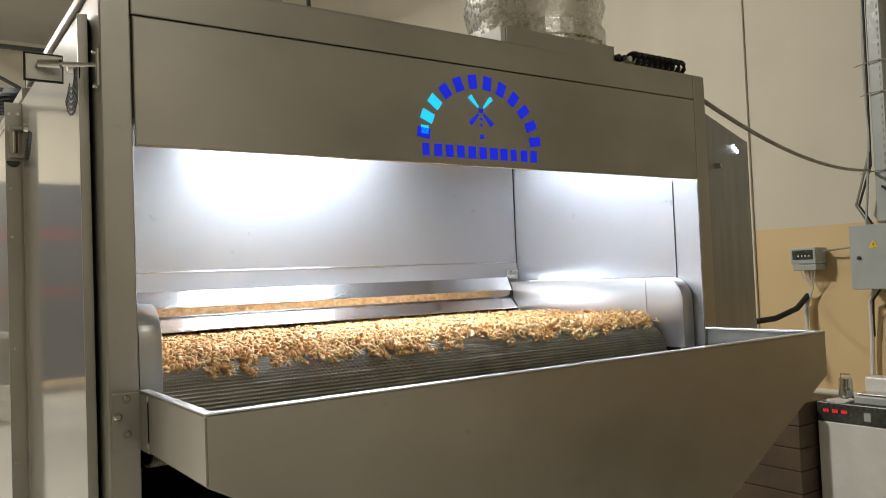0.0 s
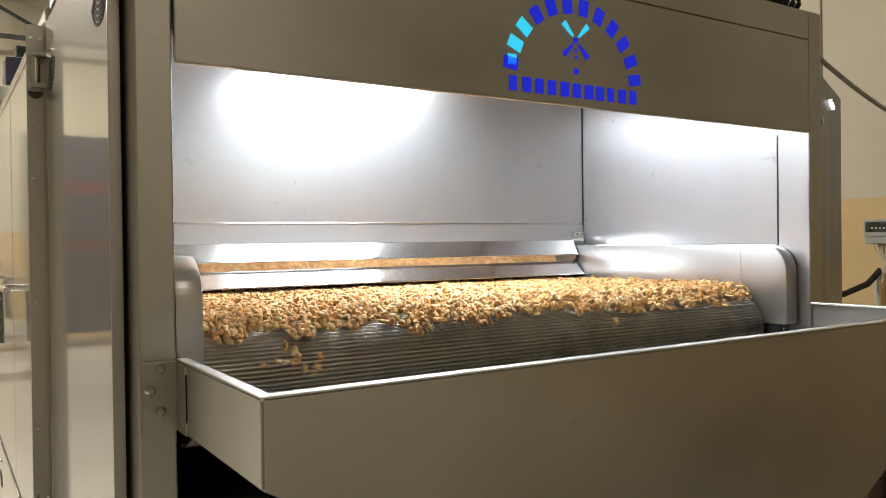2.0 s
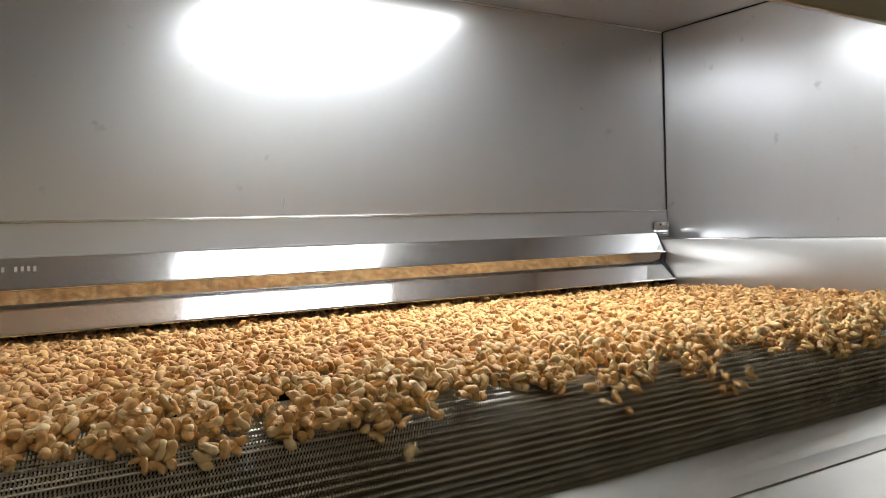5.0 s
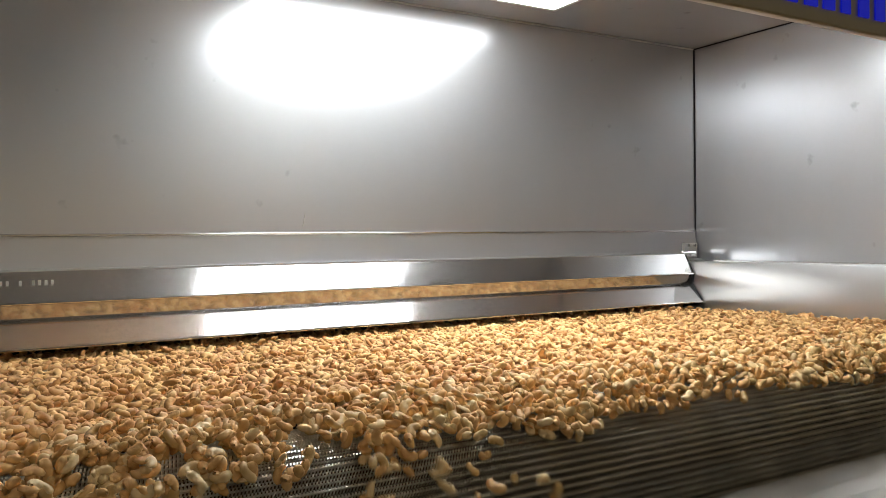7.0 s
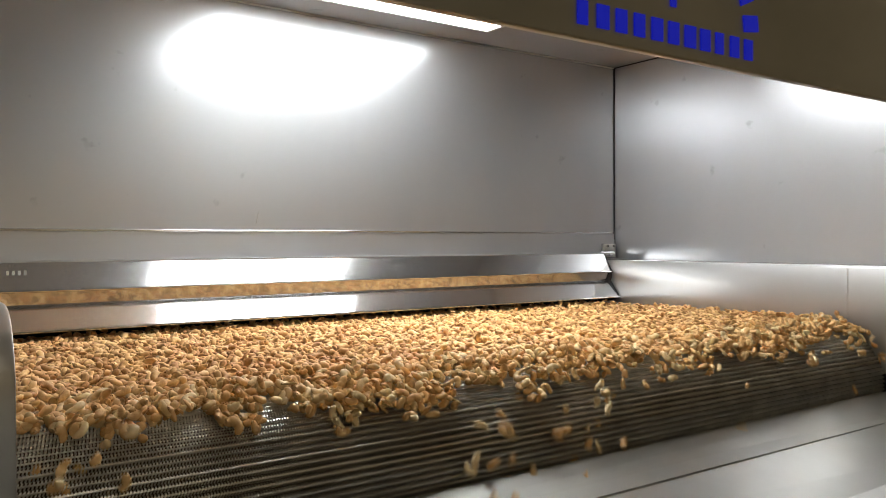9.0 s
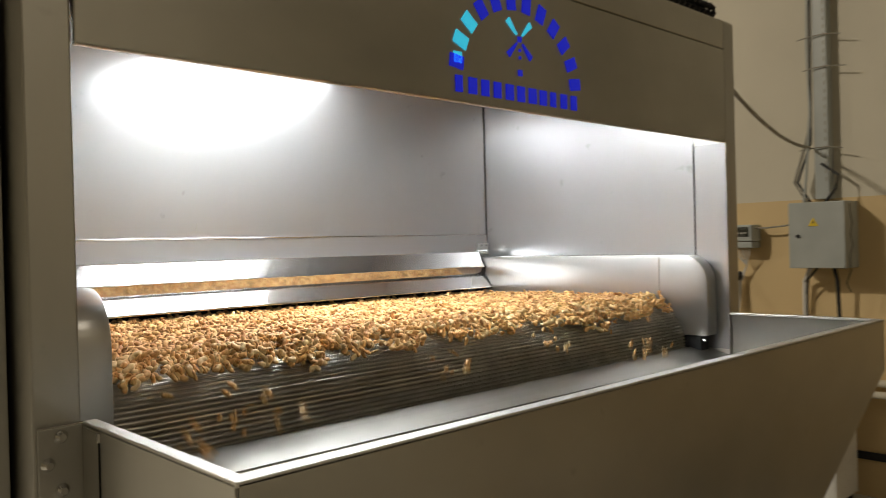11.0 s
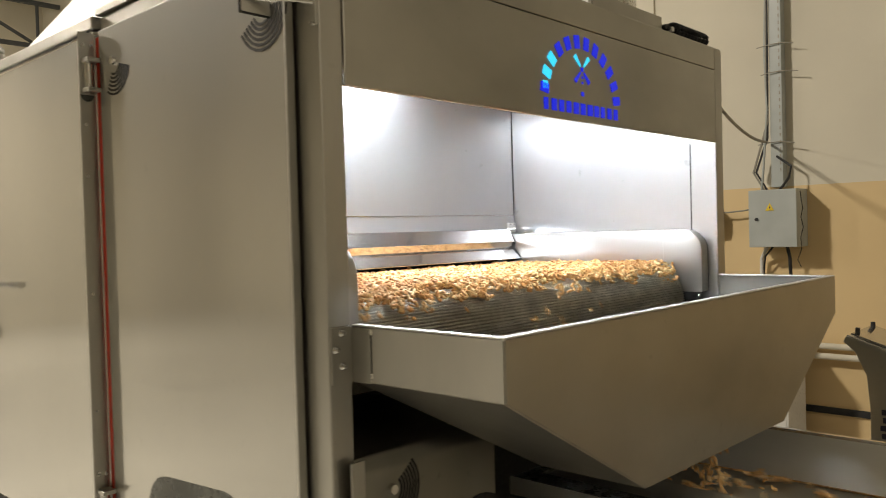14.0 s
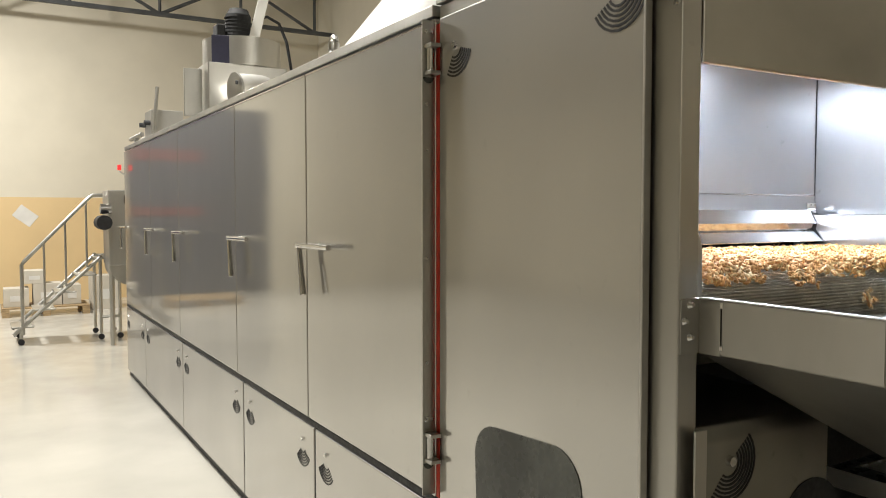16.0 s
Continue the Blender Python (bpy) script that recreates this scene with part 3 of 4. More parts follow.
part("cover_edge", box((-0.03, -0.026, 0.3), (0.004, -0.0205, 1.132), 0.001), STEEL, cover)
for i in range(7):
    rr = 0.03 + 0.0085 * i
    bm = prism(arc(0.078, 1.05, rr + 0.0024, -130, 40, 12) + arc(0.078, 1.05, rr - 0.0024, 40, -130, 12), "y", -0.0215, -0.018)
    part("vent_slot", bm, BLACK, cover)
part("lock", rod((0.078, -0.02, 1.055), (0.078, -0.032, 1.055), 0.012, 14, 0.010), CHROME, cover, smooth=True)
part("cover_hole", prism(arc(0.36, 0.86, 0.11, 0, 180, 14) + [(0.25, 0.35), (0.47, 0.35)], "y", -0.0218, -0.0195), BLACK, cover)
# Black sheet standing in for the deep shade under the hopper.
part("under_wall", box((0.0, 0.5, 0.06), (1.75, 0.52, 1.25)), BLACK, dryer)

# scuffs and drips on the sheet metal
part("scratch", rod((0.628, 0.9505, 1.662), (0.634, 0.9505, 1.69), 0.0011, 5), STEEL_MATTE, dryer)

# ---- roof equipment ----
duct = thing("insulated_duct", "foil-wrapped round air duct rising from the roof", "duct", "air ducts")
prof = [(0.235 + 0.006 * math.sin(z * 23) + 0.004 * math.sin(z * 51), z) for z in np.linspace(2.22, 5.9, 80)]
bm = bmesh.new()
rings = []
for r, z in prof:
    rings.append([bm.verts.new((1.45 + (r + 0.005 * noise.noise((k * 0.7, z * 9, 3))) * math.cos(k * math.pi / 16), 0.42 + (r + 0.005 * noise.noise((k * 0.9, z * 8, 7))) * math.sin(k * math.pi / 16), z)) for k in range(32)])
for a, b in zip(rings, rings[1:]):
    for k in range(32):
        bm.faces.new((a[k], a[(k + 1) % 32], b[(k + 1) % 32], b[k]))
part("duct_wrap", bm, FOIL, duct, smooth=True)
for z in (2.36, 2.78, 3.2):
    part("tape_band", rod((1.45, 0.42, z), (1.45, 0.42, z + 0.05), 0.243, 32), FOIL, duct)
hood = thing("extraction_hood", "white wrapped conical extraction hood on the roof", "hood")
bm = bmesh.new()
rings = []
for z, s in ((2.2, 1.0), (2.45, 0.76), (2.7, 0.52), (2.9, 0.34), (3.0, 0.3), (5.9, 0.3)):
    rings.append([bm.verts.new((0.86 + s * 0.84 * math.cos(k * math.pi / 20), 1.95 + s * 0.84 * math.sin(k * math.pi / 20), z)) for k in range(40)])
for a, b in zip(rings, rings[1:]):
    for k in range(40):
        bm.faces.new((a[k], a[(k + 1) % 40], b[(k + 1) % 40], b[k]))
part("hood_cone", bm, HOOD_WHITE, hood, smooth=True)
tray = thing("roof_cable_tray", "steel channel on the roof carrying dark bundled cables", "cable tray")
part("channel", box((1.0, 0.04, 2.222), (1.43, 0.16, 2.282), 0.002), STEEL, tray)
part("channel", box((1.431, 0.07, 2.222), (1.79, 0.16, 2.26), 0.002), STEEL, tray)
part("channel_end", box((0.985, 0.045, 2.222), (1.0, 0.2, 2.28), 0.002), WHITE, tray)
for k in range(9):
    part("cable_loop", tube([(1.52 + k * 0.027, 0.05 + 0.03 * math.cos(a), 2.252 + 0.022 * math.sin(a)) for a in np.linspace(0, 6.28, 12)], 0.008, 6), RUBBER, tray)
for k in range(3):
    part("connector", rod((1.44 + k * 0.025, 0.06, 2.25), (1.44 + k * 0.025, 0.03, 2.25), 0.009, 10), WHITE if k == 2 else RUBBER, tray)


def lifting_eye(at):
    eye = thing("lifting_eye", "steel lifting eye bolted to the roof", "lifting eye", "lifting eyes", at=at)
    part("ring", tube([(0, 0.03 * math.cos(a), 0.052 + 0.034 * math.sin(a)) for a in np.linspace(0, 6.284, 20)], 0.012, 8), STEEL, eye, smooth=True)
    part("foot", box((-0.03, -0.07, 0), (0.03, 0.07, 0.012), 0.002), STEEL, eye)
    return eye


first = lifting_eye((-0.01, 1.9, ROOF))
copy_thing(first, pose(-0.01, 5.9, ROOF))

fan_unit = thing("roof_fan", "steel fan housing with a black electric motor on the roof", "fan", at=(0.23, 4.27, ROOF))
fan_unit.scale = (1.15, 1.15, 1.15)
part("housing", box((-0.19, -0.2, 0.0), (0.27, 0.24, 0.30), 0.006), STEEL, fan_unit)
part("drum", rod((0.06, 0, 0.30), (0.06, 0, 0.46), 0.226, 32), STEEL, fan_unit, smooth=True)
part("drum_plate", box((-0.085, -0.03, 0.0), (0.085, 0.02, 0.155), 0.002, m=pose(-0.07, -0.155, 0.303, 0, 0, -16)), INK, fan_unit, "dark blue cover plate")
part("elbow", tube([(0.1, -0.15, 0.13), (0.09, -0.28, 0.13), (0.06, -0.36, 0.128), (0.0, -0.42, 0.12), (-0.06, -0.44, 0.115), (-0.1, -0.445, 0.11)], 0.09, 18), STEEL_PALE_LIT, fan_unit, smooth=True)
flange = part("elbow_flange", rod((-0.1, -0.445, 0.11), (-0.112, -0.447, 0.109), 0.098, 20), STEEL, fan_unit)
for a in (30, 150, 270):
    part("bolt", rod((-0.112, -0.446 + 0.07 * math.cos(radians(a)), 0.11 + 0.07 * math.sin(radians(a))), (-0.122, -0.446 + 0.07 * math.cos(radians(a)), 0.11 + 0.07 * math.sin(radians(a))), 0.011, 8), RUBBER, flange)
part("side_plate", box((-0.3, -0.1, 0.0), (-0.2, -0.08, 0.27), 0.003), STEEL, fan_unit)
mot = part("motor", rod((0.03, 0, 0.46), (0.04, -0.005, 0.62), 0.074, 20), BLACK, fan_unit, "black electric motor", smooth=True)
part("motor_cap", rod((0.04, -0.005, 0.62), (0.042, -0.006, 0.655), 0.07, 20, 0.054), BLACK, mot, smooth=True)
part("motor_box", box((-0.10, -0.05, 0.48), (-0.05, 0.04, 0.55), 0.006), BLACK, mot)
for k in range(7):
    part("cooling_rib", rod((0.034, -0.003, 0.475 + 0.021 * k), (0.034, -0.003, 0.480 + 0.021 * k), 0.077, 20), BLACK, mot)
part("mount_plate", box((-0.03, -0.006, -0.15), (0.03, 0.006, 0.15), 0.002, m=pose(0.145, -0.06, 0.60, 0, 14, -16)), STEEL_PALE_LIT, fan_unit)
part("motor_cable", tube([(0.12, -0.02, 0.60), (0.2, -0.05, 0.625), (0.27, -0.06, 0.59), (0.31, -0.08, 0.48), (0.33, -0.09, 0.34), (0.35, -0.1, 0.2), (0.36, -0.1, 0.0)], 0.009, 8), BLACK, fan_unit)
vb = thing("roof_valve_box", "small steel valve box with knobs on the roof", "valve box", at=(0.1, 6.0, ROOF))
part("body", box((-0.12, -0.15, 0), (0.14, 0.15, 0.24), 0.004), STEEL, vb)
for y in (-0.1, 0.12):
    part("knob", rod((-0.12, y, 0.13), (-0.17, y, 0.13), 0.02, 10), RUBBER, vb)
part("pipe", tube([(-0.1, -0.2, 0), (-0.1, -0.22, 0.2), (-0.08, -0.22, 0.42)], 0.015, 8), STEEL, vb)
rail = thing("roof_rail", "low steel pipework on the far roof", "pipework", at=(0.0, 6.6, ROOF))
for k in range(3):
    part("pipe", rod((-0.02 + 0.1 * k, -0.3, 0.07), (-0.02 + 0.1 * k, 0.3, 0.07), 0.02, 10), STEEL, rail)
    part("support", box((-0.04 + 0.1 * k, -0.02, 0), (0.0 + 0.1 * k, 0.02, 0.06)), STEEL, rail)

# ---- feeding platform at the far end ----
steps = thing("step_platform", "steel mobile steps with a tube handrail", "steps", at=(0, 9.7, 0))
for k in range(5):
    x = -1.0 + 0.235 * k
    part("tread", box((x, -0.28, 0.195 + 0.2 * k), (x + 0.24, 0.28, 0.215 + 0.2 * k), 0.003), STEEL, steps)
for y in (-0.3, 0.3):
    part("stringer", tube([(-0.98, y, 0.12), (-0.02, y, 1.02), (0.25, y, 1.02)], 0.024, 8), STEEL, steps)
    if y > 0:
        continue
    part("handrail", tube([(-0.88, y, 0.12), (-0.88, y, 0.955), (-0.86, y, 0.99), (-0.14, y, 1.75), (-0.09, y, 1.79), (0.1, y, 1.79)], 0.022, 10), STEEL, steps, smooth=True)
    for k in range(3):
        x = -0.64 + 0.235 * k
        part("baluster", rod((x, y, 0.45 + 0.2 * k), (x, y, 1.22 + 0.25 * k), 0.013, 8), STEEL, steps)
for x in (-0.9, -0.02, 0.2):
    for y in (-0.3, 0.3):
        leg = part("leg", rod((x, y, 0.08), (x, y, 1.05 if x > -0.5 else 0.2), 0.02, 8), STEEL, steps)
        part("caster", rod((x, y - 0.02, 0.035), (x, y + 0.02, 0.035), 0.035, 14), RUBBER, leg)
part("cross_brace", rod((-0.02, -0.3, 0.28), (0.2, -0.3, 0.28), 0.018, 8), STEEL, steps)
elev = thing("infeed_housing", "grey steel infeed housing with a geared motor", "housing", at=(0.18, 9.0, 0))
part("body", box((-0.17, -0.2, 0.95), (0.35, 0.3, 1.84), 0.01), STEEL, elev)
part("bottom", prism(arc(0.09, 0.96, 0.255, 180, 360, 14), "y", -0.19, 0.29), STEEL, elev, smooth=True)
part("leg", rod((-0.14, -0.15, 0), (-0.14, -0.15, 0.95), 0.03, 10), STEEL, elev)
part("leg", rod((0.3, -0.15, 0), (0.3, -0.15, 0.95), 0.03, 10), STEEL, elev)
part("motor", rod((-0.24, -0.42, 1.46), (-0.24, -0.12, 1.46), 0.085, 16), RUBBER, elev, "black geared motor", smooth=True)
part("gearbox", rod((-0.26, -0.2, 1.62), (-0.14, -0.2, 1.62), 0.06, 12), STEEL_MIRROR, elev, smooth=True)
part("clasp", box((0.0, -0.23, 1.68), (0.1, -0.2, 1.78), 0.01), RUBBER, elev)
beacon = thing("signal_beacon", "small red signal light on the machine end", "signal light", at=(-0.13, 6.9, 1.98))
part("lens", rod((0, 0, 0), (0, 0, 0.05), 0.018, 12), RED_GLOW, beacon)
part("stem", rod((0, 0, -0.01), (0.06, 0.02, -0.05), 0.008, 8), STEEL, beacon)


def pallet(at):
    p = thing("wooden_pallet", "pale wooden pallet on the floor", "pallet", "pallets", at=at)
    for k in range(5):
        part("board", box((-0.6, -0.38 + 0.17 * k, 0.12), (0.6, -0.26 + 0.17 * k, 0.142), 0.002), WOOD, p)
    for x in (-0.55, 0, 0.55):
        for y in (-0.34, 0, 0.36):
            part("block", box((x - 0.05, y - 0.05, 0), (x + 0.05, y + 0.05, 0.12), 0.002), WOOD, p)
    return p


pallet((-0.45, 12.6, 0))
pallet((-2.1, 12.5, 0))
for x, y, z, s, h in ((-0.85, 12.55, 0.143, 0.17, 0.28), (-0.42, 12.6, 0.143, 0.2, 0.34), (-0.08, 12.6, 0.143, 0.13, 0.3), (0.45, 12.9, 0.0, 0.22, 0.55), (-0.6, 12.6, 0.485, 0.15, 0.2)):
    cb = thing("carton", "pale cardboard carton stacked by the wall", "carton", "cartons", at=(x, y, z))
    part("body", box((-s, -0.2, 0), (s, 0.2, h), 0.004), CARD, cb)
    part("sticker", box((-s * 0.5, -0.203, h * 0.3), (s * 0.5, -0.2005, h * 0.6)), WHITE, cb)
paper = thing("wall_notice", "white paper sheet hung askew on the wall", "notice")
part("sheet", box((-0.17, -0.003, -0.12), (0.17, 0.0, 0.12), m=pose(-0.62, FAR_Y - 0.003, 1.52, 0, 38, 0)), WHITE, paper)

# ---- fittings on the wall ----
WX = WALL_X
cab = thing("electrical_cabinet", "grey wall-mounted electrical cabinet with a warning triangle", "electrical cabinet")
part("body", box((4.625, 0.685, 1.41), (WX, 1.01, 1.818), 0.004), GREYBOX, cab)
cdoor = part("door", box((4.603, 0.681, 1.412), (4.624, 1.012, 1.816), 0.004), GREYBOX, cab)
part("lock", rod((4.603, 0.955, 1.61), (4.592, 0.955, 1.61), 0.011, 12), RUBBER, cdoor)
part("warning_sign", prism([(0.832, 1.67), (0.892, 1.67), (0.862, 1.722)], "x", 4.600, 4.6025), YELLOW, cdoor, "yellow warning triangle")
part("warning_bolt", prism([(0.864, 1.708), (0.855, 1.690), (0.862, 1.690), (0.858, 1.676), (0.869, 1.695), (0.863, 1.695)], "x", 4.5985, 4.5998), INK, cdoor)
zig = thing("dangling_wire", "thin black kinked wire hanging beside the cabinet", "wire")
part("wire", tube([(4.66, 0.672, 1.80), (4.66, 0.668, 1.74), (4.65, 0.655, 1.68), (4.65, 0.668, 1.62), (4.64, 0.65, 1.55), (4.64, 0.668, 1.48), (4.63, 0.66, 1.40), (4.64, 0.69, 1.32), (4.65, 0.67, 1.27)], 0.003, 5), RUBBER, zig)
con = thing("cable_trunking", "grey perforated cable trunking up the wall", "trunking")
part("channel", box((4.76, 0.82, 1.84), (WX, 0.905, 6.1), 0.003), GREYBOX, con)
for k in range(40):
    part("perforation", box((4.7585, 0.832, 1.95 + k * 0.05), (4.7605, 0.84, 1.975 + k * 0.05)), CABLE, con)
for k, (a, z0) in enumerate(((0.03, 2.0), (0.05, 2.15), (-0.02, 2.4))):
    part("cable", tube([(4.75 - 0.004 * k, 0.93 + 0.02 * k, 1.82), (4.73, 0.97 + a, 1.95), (4.745, 0.92, 2.2 + 0.1 * k), (4.75, 0.915 + 0.01 * k, 2.8), (4.75, 0.91, 3.6), (4.75, 0.912, 5.5)], 0.008, 6), (RUBBER, CABLE, GREYBOX)[k], con)
for z, d in ((2.86, 0.0), (2.66, 0.03), (2.16, 0.0)):
    part("tie", tube([(4.745, 0.99 - d, z - 0.01), (4.74, 0.9, z), (4.75, 0.82, z + 0.003), (4.74, 0.73 - d, z - 0.015)], 0.004, 5), CABLE, con)
part("cable", tube([(4.72, 0.83, 1.82), (4.70, 0.76, 1.90), (4.72, 0.75, 1.98), (4.75, 0.86, 2.06)], 0.009, 6), RUBBER, con)
feed = thing("supply_cable", "slack grey cable strung from the machine to the wall", "cable")
part("cable", tube([(1.55, 0.34, 2.232), (1.68, 0.25, 2.26)] + sag((1.79, 0.18, 2.30), (4.75, 0.93, 2.17), 0.10), 0.009, 8), CABLE, feed)
for k in range(3):
    hose = thing("cabinet_lead", "lead running down from the electrical cabinet", "cable", "cabinet leads")
    pts = (((4.7, 0.78, 1.41), (4.72, 0.77, 1.33), (4.74, 0.77, 1.1), (4.75, 0.78, 0.85)), ((4.72, 0.93, 1.41), (4.78, 0.99, 1.32), (4.80, 1.0, 1.1), (4.80, 1.01, 0.85)),
           ((4.70, 0.88, 1.41), (4.74, 0.95, 1.34), (4.79, 0.98, 1.24), (4.80, 0.985, 1.1)))[k]
    part("cable", tube(pts, (0.012, 0.014, 0.007)[k], 8), (RUBBER, WHITE, RUBBER)[k], hose)
meter = thing("control_box", "small grey control box with dangling wires", "control box")
part("body", box((4.70, 1.295, 1.585), (WX, 1.475, 1.695), 0.006), GREYBOX, meter)
part("face", box((4.696, 1.315, 1.615), (4.70, 1.46, 1.68), 0.002), SHADE_PLATE, meter)
part("terminal_cover", box((4.71, 1.30, 1.54), (WX, 1.47, 1.583), 0.006), GREYBOX, meter)
for k in range(4):
    part("button", rod((4.697, 1.34 + k * 0.025, 1.64), (4.692, 1.34 + k * 0.025, 1.64), 0.006, 8), WHITE, meter)
for k in range(5):
    part("lead", tube([(4.74, 1.33 + 0.025 * k, 1.54), (4.75, 1.34 + 0.02 * k, 1.49), (4.78, 1.37, 1.42), (4.80, 1.42 + 0.01 * k, 1.30), (4.81, 1.45, 1.05)], 0.004, 5), WHITE, meter)
part("lead", tube([(4.76, 1.30, 1.67), (4.75, 1.22, 1.67), (4.76, 1.1, 1.68), (4.80, 1.01, 1.70)], 0.006, 6), CABLE, meter)
hose = thing("corrugated_hose", "black corrugated hose curving out from the wall", "hose")
part("hose", tube([(4.80, 1.42, 1.37), (4.72, 1.46, 1.28), (4.55, 1.52, 1.22), (4.3, 1.6, 1.2)], 0.02, 10), RUBBER, hose, smooth=True)
pipes = thing("wall_pipes", "pair of cream painted pipes along the wall", "pipes")
for z, r in ((0.714, 0.022), (0.643, 0.022)):
    part("pipe", rod((4.77, -6.6, z), (4.77, 1.84, z), r, 16), CREAM, pipes, smooth=True)
skirt = structure("baseboard", box((4.82, -6.6, 0.23), (WX + 0.002, 1.84, 0.275)), RUBBER, "black band low on the wall", "band")

# ---- floor-standing equipment by the wall ----
lab = thing("white_floor_unit", "white floor unit with a dark display band and red digits", "cabinet")
part("body", box((4.37, 0.69, 0.06), (4.71, 1.154, 0.60), 0.006), WHITE, lab)
top = part("display_band", box((4.366, 0.69, 0.602), (4.71, 1.154, 0.722), 0.006), SHADE_PLATE, lab)
part("side_cover", box((4.366, 0.676, 0.06), (4.71, 0.688, 0.722), 0.004), WHITE, lab)
part("side_grip", box((4.50, 0.673, 0.60), (4.60, 0.6755, 0.64), 0.001), GREYBOX, lab)
for k in range(3):
    dsp = part("display", box((4.3625, 0.955 + 0.058 * k, 0.655), (4.3655, 0.998 + 0.058 * k, 0.685)), INK, top)
    for j in range(3):
        part("digit", box((4.3615, 0.96 + 0.058 * k + 0.013 * j, 0.66), (4.3622, 0.969 + 0.058 * k + 0.013 * j, 0.68)), RED_GLOW, dsp)
part("socket", box((4.3625, 0.82, 0.63), (4.3655, 0.86, 0.68)), GREYBOX, top)
for x in (4.4, 4.68):
    for y in (0.72, 1.12):
        part("foot", rod((x, y, 0), (x, y, 0.06), 0.02, 10), RUBBER, lab)
crate = thing("brown_crate", "dark brown wooden crate beside the white floor unit", "crate")
for k in range(5):
    part("board", box((4.2, 1.18, 0.02 + 0.14 * k), (4.6, 1.84, 0.155 + 0.14 * k), 0.004), BROWN, crate)
part("bottom", box((4.19, 1.175, 0.0), (4.61, 1.842, 0.02)), BROWN, crate)
scales = thing("bench_scale", "grey bench scale with a flat pan", "scale", at=(4.55, 0.83, 0.722))
part("body", box((-0.14, -0.11, 0.0), (0.12, 0.11, 0.05), 0.008), GREYBOX, scales)
part("housing", box((0.0, -0.11, 0.05), (0.12, 0.11, 0.15), 0.01), WHITE, scales)
part("pan", box((-0.13, -0.1, 0.056), (-0.01, 0.1, 0.062), 0.002), STEEL_MIRROR, scales)
mug = thing("steel_scoop", "small steel scoop cup with a handle", "cup", at=(4.55, 1.06, 0.722))
part("cup", rod((0, 0, 0.0), (0, 0, 0.13), 0.045, 20, 0.04), STEEL_MIRROR, mug, smooth=True)
part("handle", tube([(0, -0.03, 0.13), (0, -0.03, 0.155), (0, 0.03, 0.155), (0, 0.03, 0.13)], 0.006, 6), CHROME, mug)
cloth = thing("white_cloth", "crumpled white cloth on the floor unit", "cloth", at=(4.43, 1.03, 0.722))
bm = bmesh.new()
bmesh.ops.create_grid(bm, x_segments=12, y_segments=12, size=0.06)
for v in bm.verts:
    v.co.z = 0.012 + 0.010 * noise.noise((v.co.x * 40, v.co.y * 40, 1.3))
g = bmesh.ops.extrude_face_region(bm, geom=bm.faces[:])
for v in g["geom"]:
    if isinstance(v, bmesh.types.BMVert):
        v.co.z = 0.001
part("fabric", bm, WHITE, cloth, smooth=True)
shoe = thing("black_plug", "black rubber plug lying on the floor", "plug", at=(4.62, 0.46, 0.03))
part("body", rod((-0.02, 0.05, 0), (0.02, -0.06, 0), 0.03, 12, 0.022), RUBBER, shoe, smooth=True)
bag = thing("clear_bag", "crumpled clear plastic bag on the floor", "bag", at=(3.75, 1.45, 0))
bm = bmesh.new()
bmesh.ops.create_icosphere(bm, subdivisions=3, radius=0.16)
for v in bm.verts:
    v.co *= 1 + 0.35 * noise.noise(v.co * 14)
    v.co.z = max(0.0, v.co.z * 0.6 + 0.08)
part("film", bm, HOOD_WHITE, bag, smooth=True)

wg = thing("checkweigher", "steel checkweigher cabinet with a clear lid", "checkweigher")
WGX = 3.4
side = [(0.04, 0.98), (0.055, 0.95), (0.0, 0.9)] + [(-0.055, 0.78), (-0.07, 0.6), (-0.07, 0.0), (-0.75, 0.0), (-0.75, 0.72)]
body = part("body", prism(side, "x", WGX, WGX + 0.45, bevel=0.004), STEEL, wg, smooth=True)
part("lid", plate([(WGX + 0.02, 0.02, 0.995), (WGX + 0.02, -0.74, 0.735), (WGX + 0.43, -0.74, 0.735), (WGX + 0.43, 0.02, 0.995)], 0.008), STEEL_MIRROR, wg)
part("trim", rod((WGX - 0.002, 0.035, 0.985), (WGX - 0.002, -0.75, 0.722), 0.004, 8), CHROME, wg)
for y, x in ((0.0, 0.06), (-0.0, 0.35)):
    part("clamp", rod((WGX + x, y, 0.98), (WGX + x, y, 1.02), 0.012, 8), RUBBER, wg)
part("window", prism(arc(-0.42, 0.42, 0.2, 0, 360, 24), "x", WGX - 0.004, WGX - 0.001), GREYBOX, wg, "round grey cover disc")
for k in range(8):
    part("marking", box((WGX - 0.003, -0.160, 0.30 + 0.041 * k), (WGX - 0.001, -0.128 + 0.006 * (k % 3), 0.328 + 0.041 * k)), INK, wg)

# ---- take-off conveyor under the hopper ----
tk = thing("takeoff_conveyor", "steel take-off trough conveyor catching the nuts", "conveyor")
# Flange tops take a dark colour for the darkness they reflect.
part("flange", box((0.803, -1.3, 0.838), (0.89, 0.235, 0.85), 0.002), SHADE_PLATE, tk, "edge strip of the trough, darkened for the shade it reflects")
part("flange_edge", box((0.797, -1.3, 0.80), (0.802, 0.237, 0.853), 0.001), STEEL_PALE_LIT, tk)
part("end_flange", box((0.891, 0.19, 0.838), (1.56, 0.235, 0.85), 0.002), SHADE_PLATE, tk)
part("deck_plate", box((0.891, -1.3, 0.832), (1.06, 0.189, 0.842), 0.002), STEEL, tk)
